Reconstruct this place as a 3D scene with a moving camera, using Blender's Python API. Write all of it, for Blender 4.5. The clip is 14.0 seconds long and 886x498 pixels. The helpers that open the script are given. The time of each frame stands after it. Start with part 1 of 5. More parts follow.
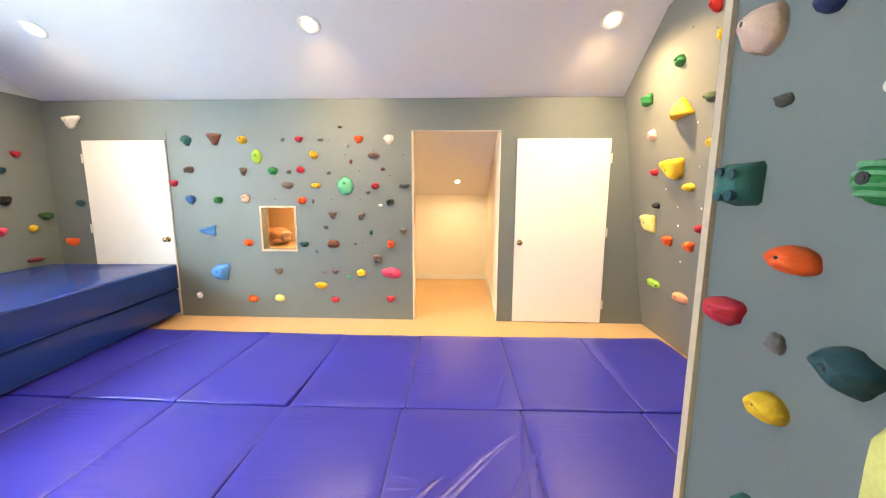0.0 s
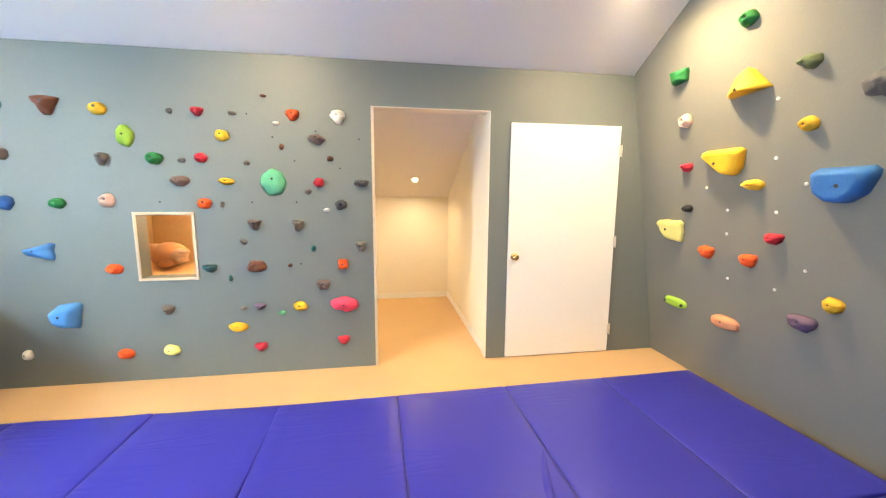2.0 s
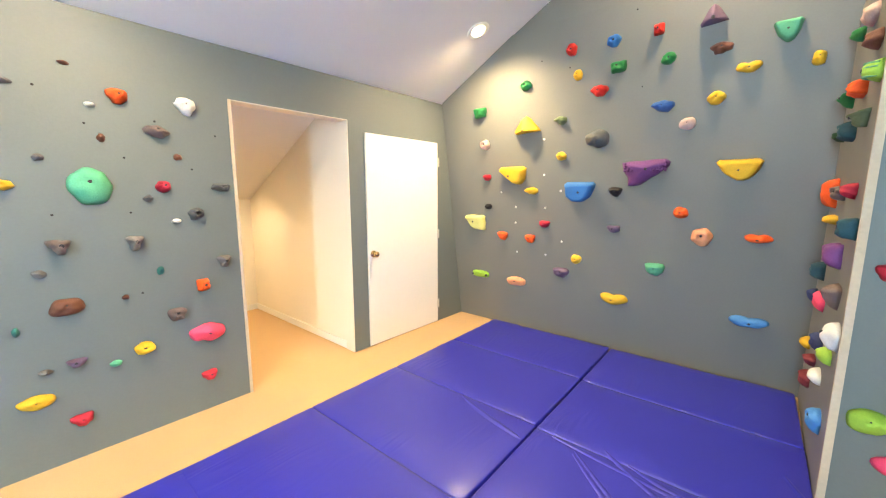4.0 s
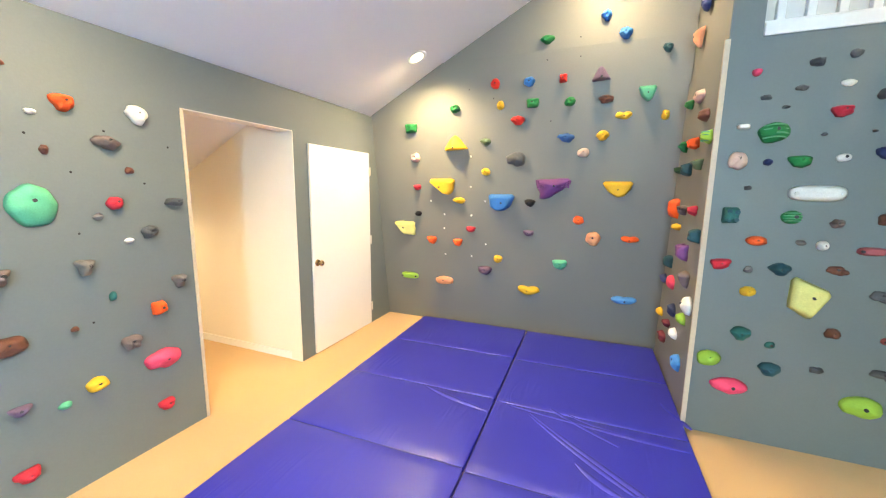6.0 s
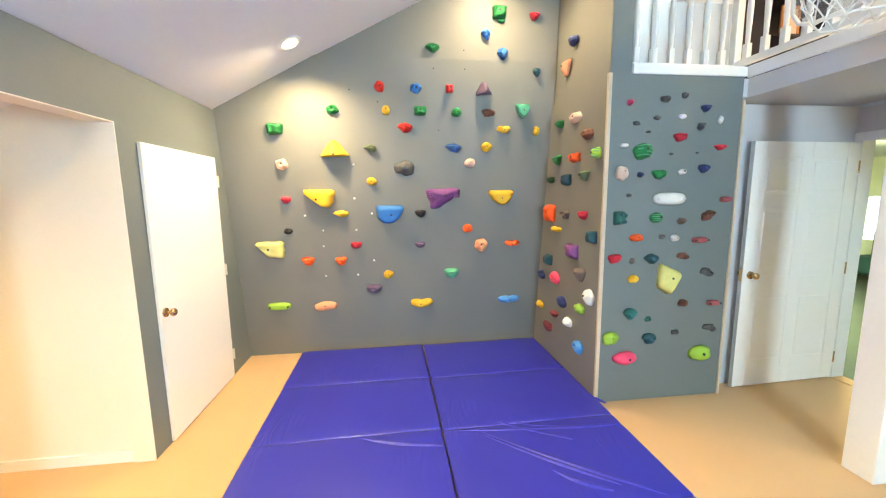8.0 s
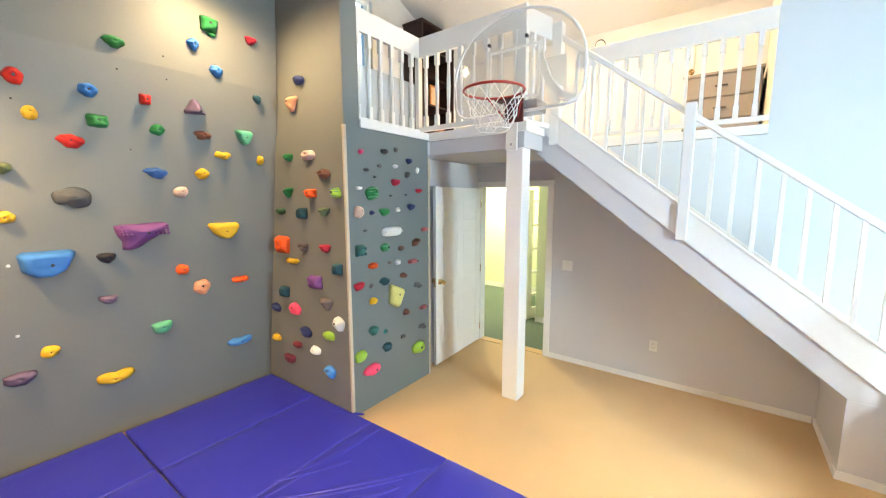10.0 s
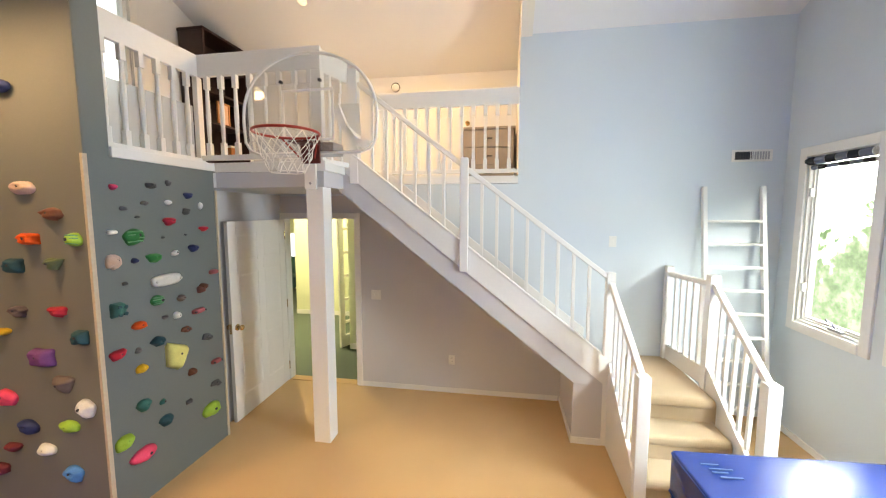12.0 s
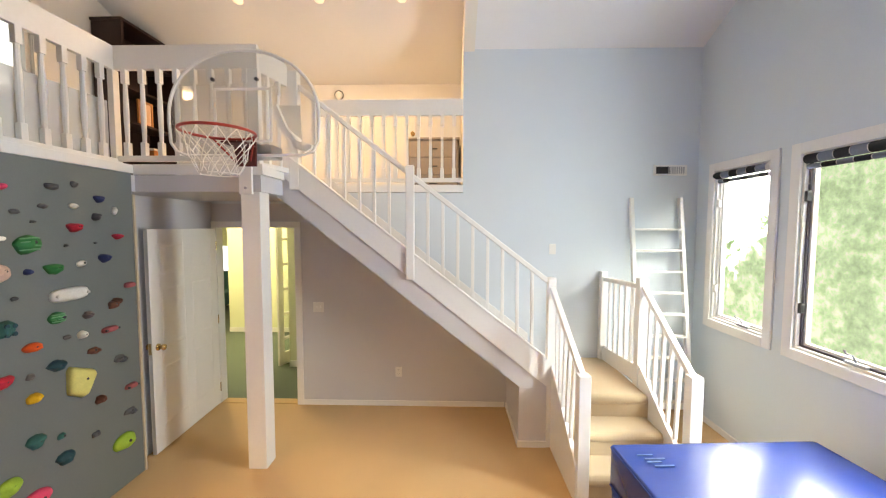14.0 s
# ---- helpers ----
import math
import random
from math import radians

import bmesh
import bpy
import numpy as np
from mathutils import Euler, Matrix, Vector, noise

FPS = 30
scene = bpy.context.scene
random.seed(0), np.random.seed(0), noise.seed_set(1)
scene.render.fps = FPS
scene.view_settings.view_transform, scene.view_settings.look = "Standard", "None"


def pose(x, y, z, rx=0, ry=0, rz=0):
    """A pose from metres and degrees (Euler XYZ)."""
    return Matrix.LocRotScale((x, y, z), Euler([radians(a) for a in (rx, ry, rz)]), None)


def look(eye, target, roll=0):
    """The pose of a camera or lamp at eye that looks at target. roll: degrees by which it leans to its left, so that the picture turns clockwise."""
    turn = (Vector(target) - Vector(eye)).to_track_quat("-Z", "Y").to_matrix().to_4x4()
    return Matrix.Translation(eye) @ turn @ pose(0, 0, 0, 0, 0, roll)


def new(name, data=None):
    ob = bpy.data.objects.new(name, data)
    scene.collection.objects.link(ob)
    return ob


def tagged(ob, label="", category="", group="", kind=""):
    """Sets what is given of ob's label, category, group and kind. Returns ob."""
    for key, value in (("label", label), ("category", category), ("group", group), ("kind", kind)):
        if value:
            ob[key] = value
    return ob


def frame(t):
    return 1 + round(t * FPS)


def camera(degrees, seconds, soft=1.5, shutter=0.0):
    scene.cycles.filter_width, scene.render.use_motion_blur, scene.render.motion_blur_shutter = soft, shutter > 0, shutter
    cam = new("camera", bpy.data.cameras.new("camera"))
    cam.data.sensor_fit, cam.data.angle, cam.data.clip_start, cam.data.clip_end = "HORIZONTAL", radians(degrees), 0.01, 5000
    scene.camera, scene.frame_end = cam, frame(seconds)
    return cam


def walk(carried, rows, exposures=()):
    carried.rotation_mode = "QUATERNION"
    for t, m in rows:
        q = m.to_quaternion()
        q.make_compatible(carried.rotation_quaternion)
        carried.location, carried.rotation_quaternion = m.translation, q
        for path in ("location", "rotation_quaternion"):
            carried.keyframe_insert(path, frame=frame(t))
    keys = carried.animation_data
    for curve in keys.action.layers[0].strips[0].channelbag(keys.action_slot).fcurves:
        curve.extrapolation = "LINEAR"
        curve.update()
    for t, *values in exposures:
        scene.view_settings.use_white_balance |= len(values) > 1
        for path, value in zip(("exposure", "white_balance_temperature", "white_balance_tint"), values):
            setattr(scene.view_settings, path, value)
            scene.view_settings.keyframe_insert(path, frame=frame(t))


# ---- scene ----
cam = camera(99.1, 14.0, soft=1.2)
PATH = [
    (0, (0.320, 0.337, 1.452), (0.230, 2.313, 1.151), 0.2),
    (0.5, (0.296, 0.682, 1.41), (0.200, 2.659, 1.124), 0.3),
    (1, (0.226, 1.001, 1.389), (0.149, 2.979, 1.106), 0.3),
    (1.5, (0.076, 1.241, 1.399), (0.093, 3.222, 1.121), 0.4),
    (2, (-0.127, 1.416, 1.422), (0.183, 3.371, 1.138), 0.3),
    (2.5, (-0.367, 1.575, 1.445), (0.265, 3.451, 1.155), 0.2),
    (3, (-0.686, 1.618, 1.452), (0.245, 3.365, 1.163), 0.2),
    (3.5, (-0.983, 1.626, 1.461), (0.235, 3.184, 1.169), 0.2),
    (4, (-1.269, 1.671, 1.474), (0.233, 2.959, 1.179), 0.0),
    (4.2, (-1.367, 1.69, 1.495), (0.214, 2.878, 1.192), 0.3),
    (6.5, (-1.888, 2.268, 1.607), (0.008, 2.827, 1.303), 0.2),
    (6.8, (-1.861, 2.426, 1.599), (0.073, 2.837, 1.293), -0.0),
    (7, (-1.792, 2.471, 1.605), (0.156, 2.804, 1.296), 0.1),
    (7.2, (-1.754, 2.569, 1.614), (0.209, 2.804, 1.311), 0.0),
    (9.3, (-1.547, 3.229, 1.741), (0.062, 2.068, 1.49), -0.4),
    (9.5, (-1.521, 3.289, 1.769), (-0.028, 1.983, 1.521), -0.1),
    (10, (-1.507, 3.389, 1.905), (-0.321, 1.8, 1.645), -0.1),
    (10.5, (-1.608, 3.398, 1.983), (-0.716, 1.622, 1.761), -0.2),
    (11, (-1.616, 3.379, 2.054), (-0.96, 1.503, 1.835), -0.2),
    (11.5, (-1.617, 3.379, 2.11), (-1.162, 1.443, 1.897), -0.1),
    (12, (-1.626, 3.362, 2.133), (-1.295, 1.399, 1.94), -0.0),
    (12.5, (-1.636, 3.354, 2.159), (-1.418, 1.375, 1.978), -0.0),
    (13, (-1.619, 3.345, 2.18), (-1.488, 1.357, 2.008), 0.0),
    (13.5, (-1.637, 3.339, 2.16), (-1.556, 1.346, 2.011), -0.1),
    (14, (-1.621, 3.341, 2.077), (-1.573, 1.345, 1.956), 0.1),
]
LIGHT = [(0, 0.30, 6600, 2), (2.0, 0.22, 6150, -1), (4.0, 0.30, 6050, -2), (7.0, 0.34, 6000, -3), (9.4, 0.38, 6050, -3), (10.2, 0.20, 6500, 2), (11.0, -0.08, 6900, 5), (12.0, -0.3, 7350, 9), (14.0, -0.38, 7750, 12)]
walk(cam, [(t, look(eye, target, roll)) for t, eye, target, roll in PATH], LIGHT)

# ---- light ----
world = bpy.data.worlds.new("world")
scene.world = world
world.use_nodes = True
wn = world.node_tree.nodes
sky = wn.new("ShaderNodeTexSky")
sky.sky_type, sky.sun_disc = "NISHITA", False
sky.sun_elevation, sky.sun_rotation = radians(50), radians(250)
world.node_tree.links.new(sky.outputs[0], wn["Background"].inputs[0])
wn["Background"].inputs[1].default_value = 0.12


def lamp(name, kind, m, watts, colour, **more):
    data = bpy.data.lights.new(name, kind)
    data.energy, data.color = watts, colour
    for key, value in more.items():
        if key == "size": data.size = value
        if key == "size_y": data.shape, data.size_y = "RECTANGLE", value
        if key == "spot": data.spot_size = radians(value)
        if key == "blend": data.spot_blend = value
        if key == "radius": data.shadow_soft_size = value
        if key == "angle": data.angle = radians(value)
    ob = new(name, data)
    ob.matrix_world = m
    return ob


DAY = (0.72, 0.86, 1.0)
WARM = (1.0, 0.66, 0.36)
SKY_GLOW = 45.0
lamp("sun", "SUN", look((-20, 8, 24), (0, 2, 0)), 1.2, (1.0, 0.95, 0.88), angle=12)
# area lamp in an added, unseen window, brings most of the room's daylight
lamp("unseen_window_daylight", "AREA", look((-4.42, 1.565, 1.87), (0, 1.4, 1.6)), 195, DAY, size=0.72, size_y=1.5)


# ---- materials ----
def mat(name, colour, rough=0.6, grain=60.0, bump=0.1, vary=0.06, metal=0.0, stains=1.2, coat=0.0, sheen=0.0, random_tint=0.0, emit=None, strength=0.0, creases=0.0):
    m = bpy.data.materials.new(name)
    m.use_nodes = True
    nodes, links = m.node_tree.nodes, m.node_tree.links
    bsdf = nodes["Principled BSDF"]
    bsdf.inputs["Roughness"].default_value = rough
    bsdf.inputs["Metallic"].default_value = metal
    bsdf.inputs["Coat Weight"].default_value = coat
    bsdf.inputs["Sheen Weight"].default_value = sheen
    co = nodes.new("ShaderNodeTexCoord")
    big = nodes.new("ShaderNodeTexNoise")
    big.inputs["Scale"].default_value = stains
    big.inputs["Detail"].default_value = 5
    fine = nodes.new("ShaderNodeTexNoise")
    fine.inputs["Scale"].default_value = grain
    fine.inputs["Detail"].default_value = 3
    links.new(co.outputs["Object"], big.inputs["Vector"])
    links.new(co.outputs["Object"], fine.inputs["Vector"])
    add = nodes.new("ShaderNodeMath")
    add.operation = "MULTIPLY_ADD"
    links.new(big.outputs["Fac"], add.inputs[0])
    add.inputs[1].default_value = 1.4
    links.new(fine.outputs["Fac"], add.inputs[2])
    ramp = nodes.new("ShaderNodeMapRange")
    ramp.inputs[1].default_value, ramp.inputs[2].default_value = 0.7, 1.7
    ramp.inputs[3].default_value, ramp.inputs[4].default_value = 1 - vary, 1 + vary
    links.new(add.outputs[0], ramp.inputs[0])
    value = ramp.outputs[0]
    if random_tint:
        info = nodes.new("ShaderNodeObjectInfo")
        tint = nodes.new("ShaderNodeMapRange")
        tint.inputs[3].default_value, tint.inputs[4].default_value = 1 - random_tint, 1 + random_tint
        links.new(info.outputs["Random"], tint.inputs[0])
        mul = nodes.new("ShaderNodeMath")
        mul.operation = "MULTIPLY"
        links.new(value, mul.inputs[0])
        links.new(tint.outputs[0], mul.inputs[1])
        value = mul.outputs[0]
    hue = nodes.new("ShaderNodeHueSaturation")
    hue.inputs["Color"].default_value = (*colour, 1)
    links.new(value, hue.inputs["Value"])
    links.new(hue.outputs[0], bsdf.inputs["Base Color"])
    if bump:
        b = nodes.new("ShaderNodeBump")
        b.inputs["Strength"].default_value = bump
        b.inputs["Distance"].default_value = 0.004
        links.new(fine.outputs["Fac"], b.inputs["Height"])
        links.new(b.outputs[0], bsdf.inputs["Normal"])
        if creases:
            turn = nodes.new("ShaderNodeMapping")
            turn.inputs["Rotation"].default_value = (0, 0, 0.5)
            turn.inputs["Scale"].default_value = (1.1, 5.5, 1.0)
            links.new(co.outputs["Object"], turn.inputs[0])
            wave = nodes.new("ShaderNodeTexNoise")
            wave.inputs["Scale"].default_value, wave.inputs["Detail"].default_value, wave.inputs["Distortion"].default_value = 1.3, 1.0, 0.6
            links.new(turn.outputs[0], wave.inputs["Vector"])
            ridge = nodes.new("ShaderNodeMath")
            ridge.operation = "PINGPONG"
            ridge.inputs[1].default_value = 0.09
            links.new(wave.outputs["Fac"], ridge.inputs[0])
            mask = nodes.new("ShaderNodeMapRange")
            mask.inputs[1].default_value, mask.inputs[2].default_value = 0.48, 0.62
            links.new(big.outputs["Fac"], mask.inputs[0])
            tall = nodes.new("ShaderNodeMath")
            tall.operation = "MULTIPLY"
            links.new(ridge.outputs[0], tall.inputs[0])
            links.new(mask.outputs[0], tall.inputs[1])
            fold = nodes.new("ShaderNodeBump")
            fold.inputs["Strength"].default_value, fold.inputs["Distance"].default_value = creases, 0.12
            links.new(tall.outputs[0], fold.inputs["Height"])
            links.new(fold.outputs[0], b.inputs["Normal"])
    if emit:
        bsdf.inputs["Emission Color"].default_value = (*emit, 1)
        bsdf.inputs["Emission Strength"].default_value = strength
    return m


M = {
    "grey": mat("grey_wall_paint", (0.158, 0.183, 0.183), 0.5, 90, 0.12, 0.05),
    "taupe": mat("warm_grey_wall_paint", (0.200, 0.204, 0.186), 0.5, 90, 0.12, 0.05),
    "blue": mat("pale_blue_wall_paint", (0.65, 0.72, 0.77), 0.6, 90, 0.08, 0.03),
    "lilac": mat("pale_grey_wall_paint", (0.60, 0.60, 0.62), 0.6, 90, 0.08, 0.03),
    "ceiling": mat("white_ceiling_paint", (0.80, 0.80, 0.80), 0.8, 70, 0.12, 0.02),
    "cream": mat("cream_wall_paint", (0.80, 0.76, 0.67), 0.7, 80, 0.08, 0.03),
    "white": mat("white_gloss_paint", (0.82, 0.82, 0.80), 0.35, 40, 0.03, 0.03),
    "door": mat("white_door_paint", (0.84, 0.83, 0.80), 0.4, 30, 0.03, 0.02),
    "carpet": mat("tan_loop_carpet", (0.60, 0.385, 0.170), 0.95, 260, 0.9, 0.13, sheen=0.2),
    "green_carpet": mat("green_carpet", (0.11, 0.145, 0.115), 0.95, 260, 0.8, 0.12),
    "hallwall": mat("pale_green_wall_paint", (0.68, 0.72, 0.52), 0.7, 80, 0.08, 0.03),
    "ply": mat("bare_plywood_edge", (0.62, 0.52, 0.38), 0.7, 50, 0.2, 0.12),
    "mat": mat("blue_vinyl", (0.031, 0.030, 0.37), 0.34, 300, 0.08, 0.08, stains=1.3, creases=0.13),
    "matside": mat("dark_blue_vinyl_edge", (0.03, 0.03, 0.17), 0.5, 300, 0.1, 0.1),
    "stack": mat("royal_blue_vinyl", (0.007, 0.030, 0.19), 0.27, 200, 0.05, 0.07, stains=1.5, creases=0.04, coat=0.15),
    "brass": mat("aged_brass", (0.60, 0.42, 0.20), 0.25, 60, 0.02, 0.1, metal=1.0),
    "steel": mat("galvanised_steel", (0.45, 0.46, 0.48), 0.35, 60, 0.02, 0.1, metal=1.0),
    "black": mat("black_metal", (0.03, 0.03, 0.035), 0.4, 60, 0.02, 0.1),
    "hinge": mat("painted_hinge", (0.70, 0.68, 0.62), 0.35, 60, 0.02, 0.1, metal=0.4),
    "plastic": mat("white_plastic", (0.80, 0.80, 0.77), 0.35, 60, 0.0, 0.02),
    "mahogany": mat("dark_mahogany", (0.022, 0.006, 0.005), 0.5, 25, 0.1, 0.3),
    "amber": mat("amber_wood", (0.42, 0.17, 0.05), 0.4, 25, 0.1, 0.2),
    "dresser": mat("taupe_painted_wood", (0.30, 0.27, 0.25), 0.5, 25, 0.05, 0.08),
    "rimred": mat("red_enamel", (0.35, 0.03, 0.02), 0.35, 60, 0.02, 0.15),
    "rimdark": mat("dark_red_enamel", (0.09, 0.012, 0.010), 0.4, 60, 0.02, 0.15),
    "net": mat("white_nylon_net", (0.80, 0.79, 0.74), 0.8, 60, 0.1, 0.06),
    "plush": mat("brown_plush", (0.64, 0.34, 0.17), 1.0, 150, 1.0, 0.2, sheen=0.5),
    "plushpale": mat("tan_plush", (0.72, 0.48, 0.30), 1.0, 150, 1.0, 0.15, sheen=0.5),
    "cubby": mat("varnished_plywood", (0.60, 0.42, 0.22), 0.5, 30, 0.1, 0.10),
    "dimbulb": mat("shaded_bulb", (1, 0.85, 0.7), 0.5, 10, 0, 0, emit=(1.0, 0.66, 0.38), strength=1.8),
    # copy of the tan carpet, made beige to carry the daylight on the stairs
    "stair_carpet": mat("daylit_stair_carpet", (0.50, 0.39, 0.25), 0.95, 240, 0.9, 0.12, sheen=0.2),
    "print": mat("pale_worn_print", (0.06, 0.12, 0.30), 0.5, 120, 0.1, 0.25, stains=40),
    "bulb": mat("lit_bulb", (1, 0.9, 0.7), 0.5, 10, 0, 0, emit=(1.0, 0.74, 0.40), strength=9),
    "frameplum": mat("dark_window_sash", (0.06, 0.05, 0.07), 0.4, 60, 0.02, 0.1),
    "dots": mat("charcoal_fabric", (0.02, 0.023, 0.03), 0.9, 120, 0.4, 0.15),
    "dots2": mat("blue_grey_fabric", (0.20, 0.23, 0.30), 0.9, 120, 0.4, 0.15),
    "mirrorwhite": mat("white_sheet_plastic", (0.90, 0.91, 0.91), 0.12, 60, 0.0, 0.02),
    "teal_chair": mat("dark_teal_fabric", (0.04, 0.12, 0.11), 0.9, 120, 0.3, 0.15),
}


def glass(name, colour, rough=0.02):
    m = bpy.data.materials.new(name)
    m.use_nodes = True
    nodes, links = m.node_tree.nodes, m.node_tree.links
    clear = nodes.new("ShaderNodeBsdfTransparent")
    clear.inputs[0].default_value = (*colour, 1)
    gloss = nodes.new("ShaderNodeBsdfGlossy")
    gloss.inputs["Roughness"].default_value = rough
    mix = nodes.new("ShaderNodeMixShader")
    mix.inputs[0].default_value = 0.06
    links.new(clear.outputs[0], mix.inputs[1])
    links.new(gloss.outputs[0], mix.inputs[2])
    links.new(mix.outputs[0], nodes["Material Output"].inputs[0])
    return m


M["glass"] = glass("window_glass", (0.97, 0.99, 0.98))


def hazy(name, colour, rough, amount):
    """Clear sheet with a share of white haze on it."""
    m = glass(name, colour, rough)
    nodes, links = m.node_tree.nodes, m.node_tree.links
    film_node = nodes.new("ShaderNodeBsdfDiffuse")
    film_node.inputs[0].default_value = (0.80, 0.80, 0.78, 1)
    blend = nodes.new("ShaderNodeMixShader")
    blend.inputs[0].default_value = amount
    out_node = nodes["Material Output"]
    links.new(out_node.inputs[0].links[0].from_socket, blend.inputs[1])
    links.new(film_node.outputs[0], blend.inputs[2])
    links.new(blend.outputs[0], out_node.inputs[0])
    return m


M["acrylic"] = hazy("clear_acrylic", (0.94, 0.95, 0.95), 0.04, 0.10)
M["milky"] = hazy("milky_acrylic", (0.95, 0.95, 0.94), 0.2, 0.62)

# Glowing backdrop beyond the windows: foliage with a ragged tree line, white overcast sky above it
bd = bpy.data.materials.new("glowing_foliage_backdrop")
bd.use_nodes = True
bn, bl = bd.node_tree.nodes, bd.node_tree.links
bco = bn.new("ShaderNodeTexCoord")


def bd_noise(scale, detail, rough):
    node = bn.new("ShaderNodeTexNoise")
    node.inputs["Scale"].default_value, node.inputs["Detail"].default_value, node.inputs["Roughness"].default_value = scale, detail, rough
    bl.new(bco.outputs["Object"], node.inputs["Vector"])
    return node


def bd_math(op, a, b, c=None):
    node = bn.new("ShaderNodeMath")
    node.operation = op
    for slot, v in enumerate((a, b, c)):
        if v is None:
            continue
        if isinstance(v, (int, float)):
            node.inputs[slot].default_value = v
        else:
            bl.new(v, node.inputs[slot])
    return node.outputs[0]


leaf_noise = bd_noise(2.6, 14, 0.72)
clump_noise = bd_noise(0.42, 6, 0.6)
# lit and shaded leaves are painted as light and dark emission colours
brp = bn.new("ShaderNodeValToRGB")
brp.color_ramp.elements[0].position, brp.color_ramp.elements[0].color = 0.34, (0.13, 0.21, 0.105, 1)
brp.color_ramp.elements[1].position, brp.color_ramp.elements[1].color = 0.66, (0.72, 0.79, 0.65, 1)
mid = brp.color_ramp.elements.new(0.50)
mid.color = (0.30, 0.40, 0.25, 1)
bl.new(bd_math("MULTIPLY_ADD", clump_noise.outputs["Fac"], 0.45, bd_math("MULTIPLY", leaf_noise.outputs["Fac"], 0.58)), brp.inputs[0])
bsep = bn.new("ShaderNodeSeparateXYZ")
bl.new(bco.outputs["Object"], bsep.inputs[0])
# the sky shows over the tree tops, lower towards the south, and through gaps in the leaves
edge = bd_math("ADD", bd_math("MULTIPLY_ADD", clump_noise.outputs["Fac"], 9.0, bd_math("MULTIPLY", leaf_noise.outputs["Fac"], 5.0)), bsep.outputs["Z"])
edge = bd_math("ADD", edge, bd_math("MAXIMUM", bd_math("MULTIPLY", bsep.outputs["Y"], -1.08), 8.0))
seen = bn.new("ShaderNodeMapRange")
seen.inputs[1].default_value, seen.inputs[2].default_value = 22.1, 22.9
bl.new(edge, seen.inputs[0])
bmix = bn.new("ShaderNodeMix")
bmix.data_type = "RGBA"
bl.new(seen.outputs[0], bmix.inputs[0])
bl.new(brp.outputs[0], bmix.inputs[6])
bmix.inputs[7].default_value = (0.90, 0.96, 1.0, 1)
# the whole sheet glows, leaves at 2.7 and sky at SKY_GLOW, and lights the room
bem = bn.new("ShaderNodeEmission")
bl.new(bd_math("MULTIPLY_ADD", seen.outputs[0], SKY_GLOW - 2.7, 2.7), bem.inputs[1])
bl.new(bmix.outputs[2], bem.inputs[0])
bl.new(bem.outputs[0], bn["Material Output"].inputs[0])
M["backdrop"] = bd

sg = bpy.data.materials.new("bright_sky")
sg.use_nodes = True
sge = sg.node_tree.nodes.new("ShaderNodeEmission")
sge.inputs[0].default_value, sge.inputs[1].default_value = (0.90, 0.95, 1.0, 1), 2.6
sg.node_tree.links.new(sge.outputs[0], sg.node_tree.nodes["Material Output"].inputs[0])
M["sky"] = sg

HOLD = {
    "teal": (0.03, 0.15, 0.13), "brown": (0.16, 0.06, 0.035), "yellow": (0.75, 0.46, 0.02), "lime": (0.35, 0.58, 0.06),
    "green": (0.02, 0.20, 0.05), "taupe": (0.16, 0.12, 0.11), "grey": (0.16, 0.15, 0.145), "crimson": (0.48, 0.015, 0.04),
    "blue": (0.03, 0.11, 0.36), "cream": (0.72, 0.52, 0.42), "sky": (0.08, 0.26, 0.62), "orange": (0.82, 0.10, 0.01),
    "lemon": (0.80, 0.76, 0.25), "white": (0.84, 0.83, 0.77), "mint": (0.12, 0.42, 0.24), "slate": (0.09, 0.095, 0.10),
    "petrol": (0.015, 0.07, 0.09), "plum": (0.13, 0.085, 0.15), "pink": (0.85, 0.07, 0.17), "black": (0.015, 0.012, 0.012),
    "dkgreen": (0.02, 0.08, 0.025), "maroon": (0.16, 0.02, 0.03), "peach": (0.80, 0.36, 0.19), "olive": (0.13, 0.17, 0.08),
    "azure": (0.04, 0.18, 0.52), "palegreen": (0.14, 0.38, 0.19), "rose": (0.40, 0.10, 0.11), "red": (0.62, 0.015, 0.01), "navy": (0.025, 0.04, 0.14), "purple": (0.16, 0.05, 0.20),
}
HOLDMAT = {k: mat(k + "_moulded_resin", c, 0.68, 130, 0.5, 0.13, stains=11, random_tint=0.12) for k, c in HOLD.items()}


# ---- builders ----
def mesh_of(bm, name, material):
    bmesh.ops.recalc_face_normals(bm, faces=bm.faces)
    me = bpy.data.meshes.new(name)
    bm.to_mesh(me)
    bm.free()
    me.materials.append(material)
    return me


def part(name, bm, material, parent=None, label=""):
    ob = new(name, mesh_of(bm, name, material))
    if parent:
        ob.parent = parent
    return tagged(ob, label)


def thing(name, at, label, category, group="", kind="", turn=0):
    ob = new(name)
    ob.empty_display_size = 0.1
    ob.matrix_world = pose(*at, 0, 0, turn)
    return tagged(ob, label, category, group, kind)


def structure(name, bm, material, label, category):
    return tagged(part(name, bm, material), label, category, kind="structure")


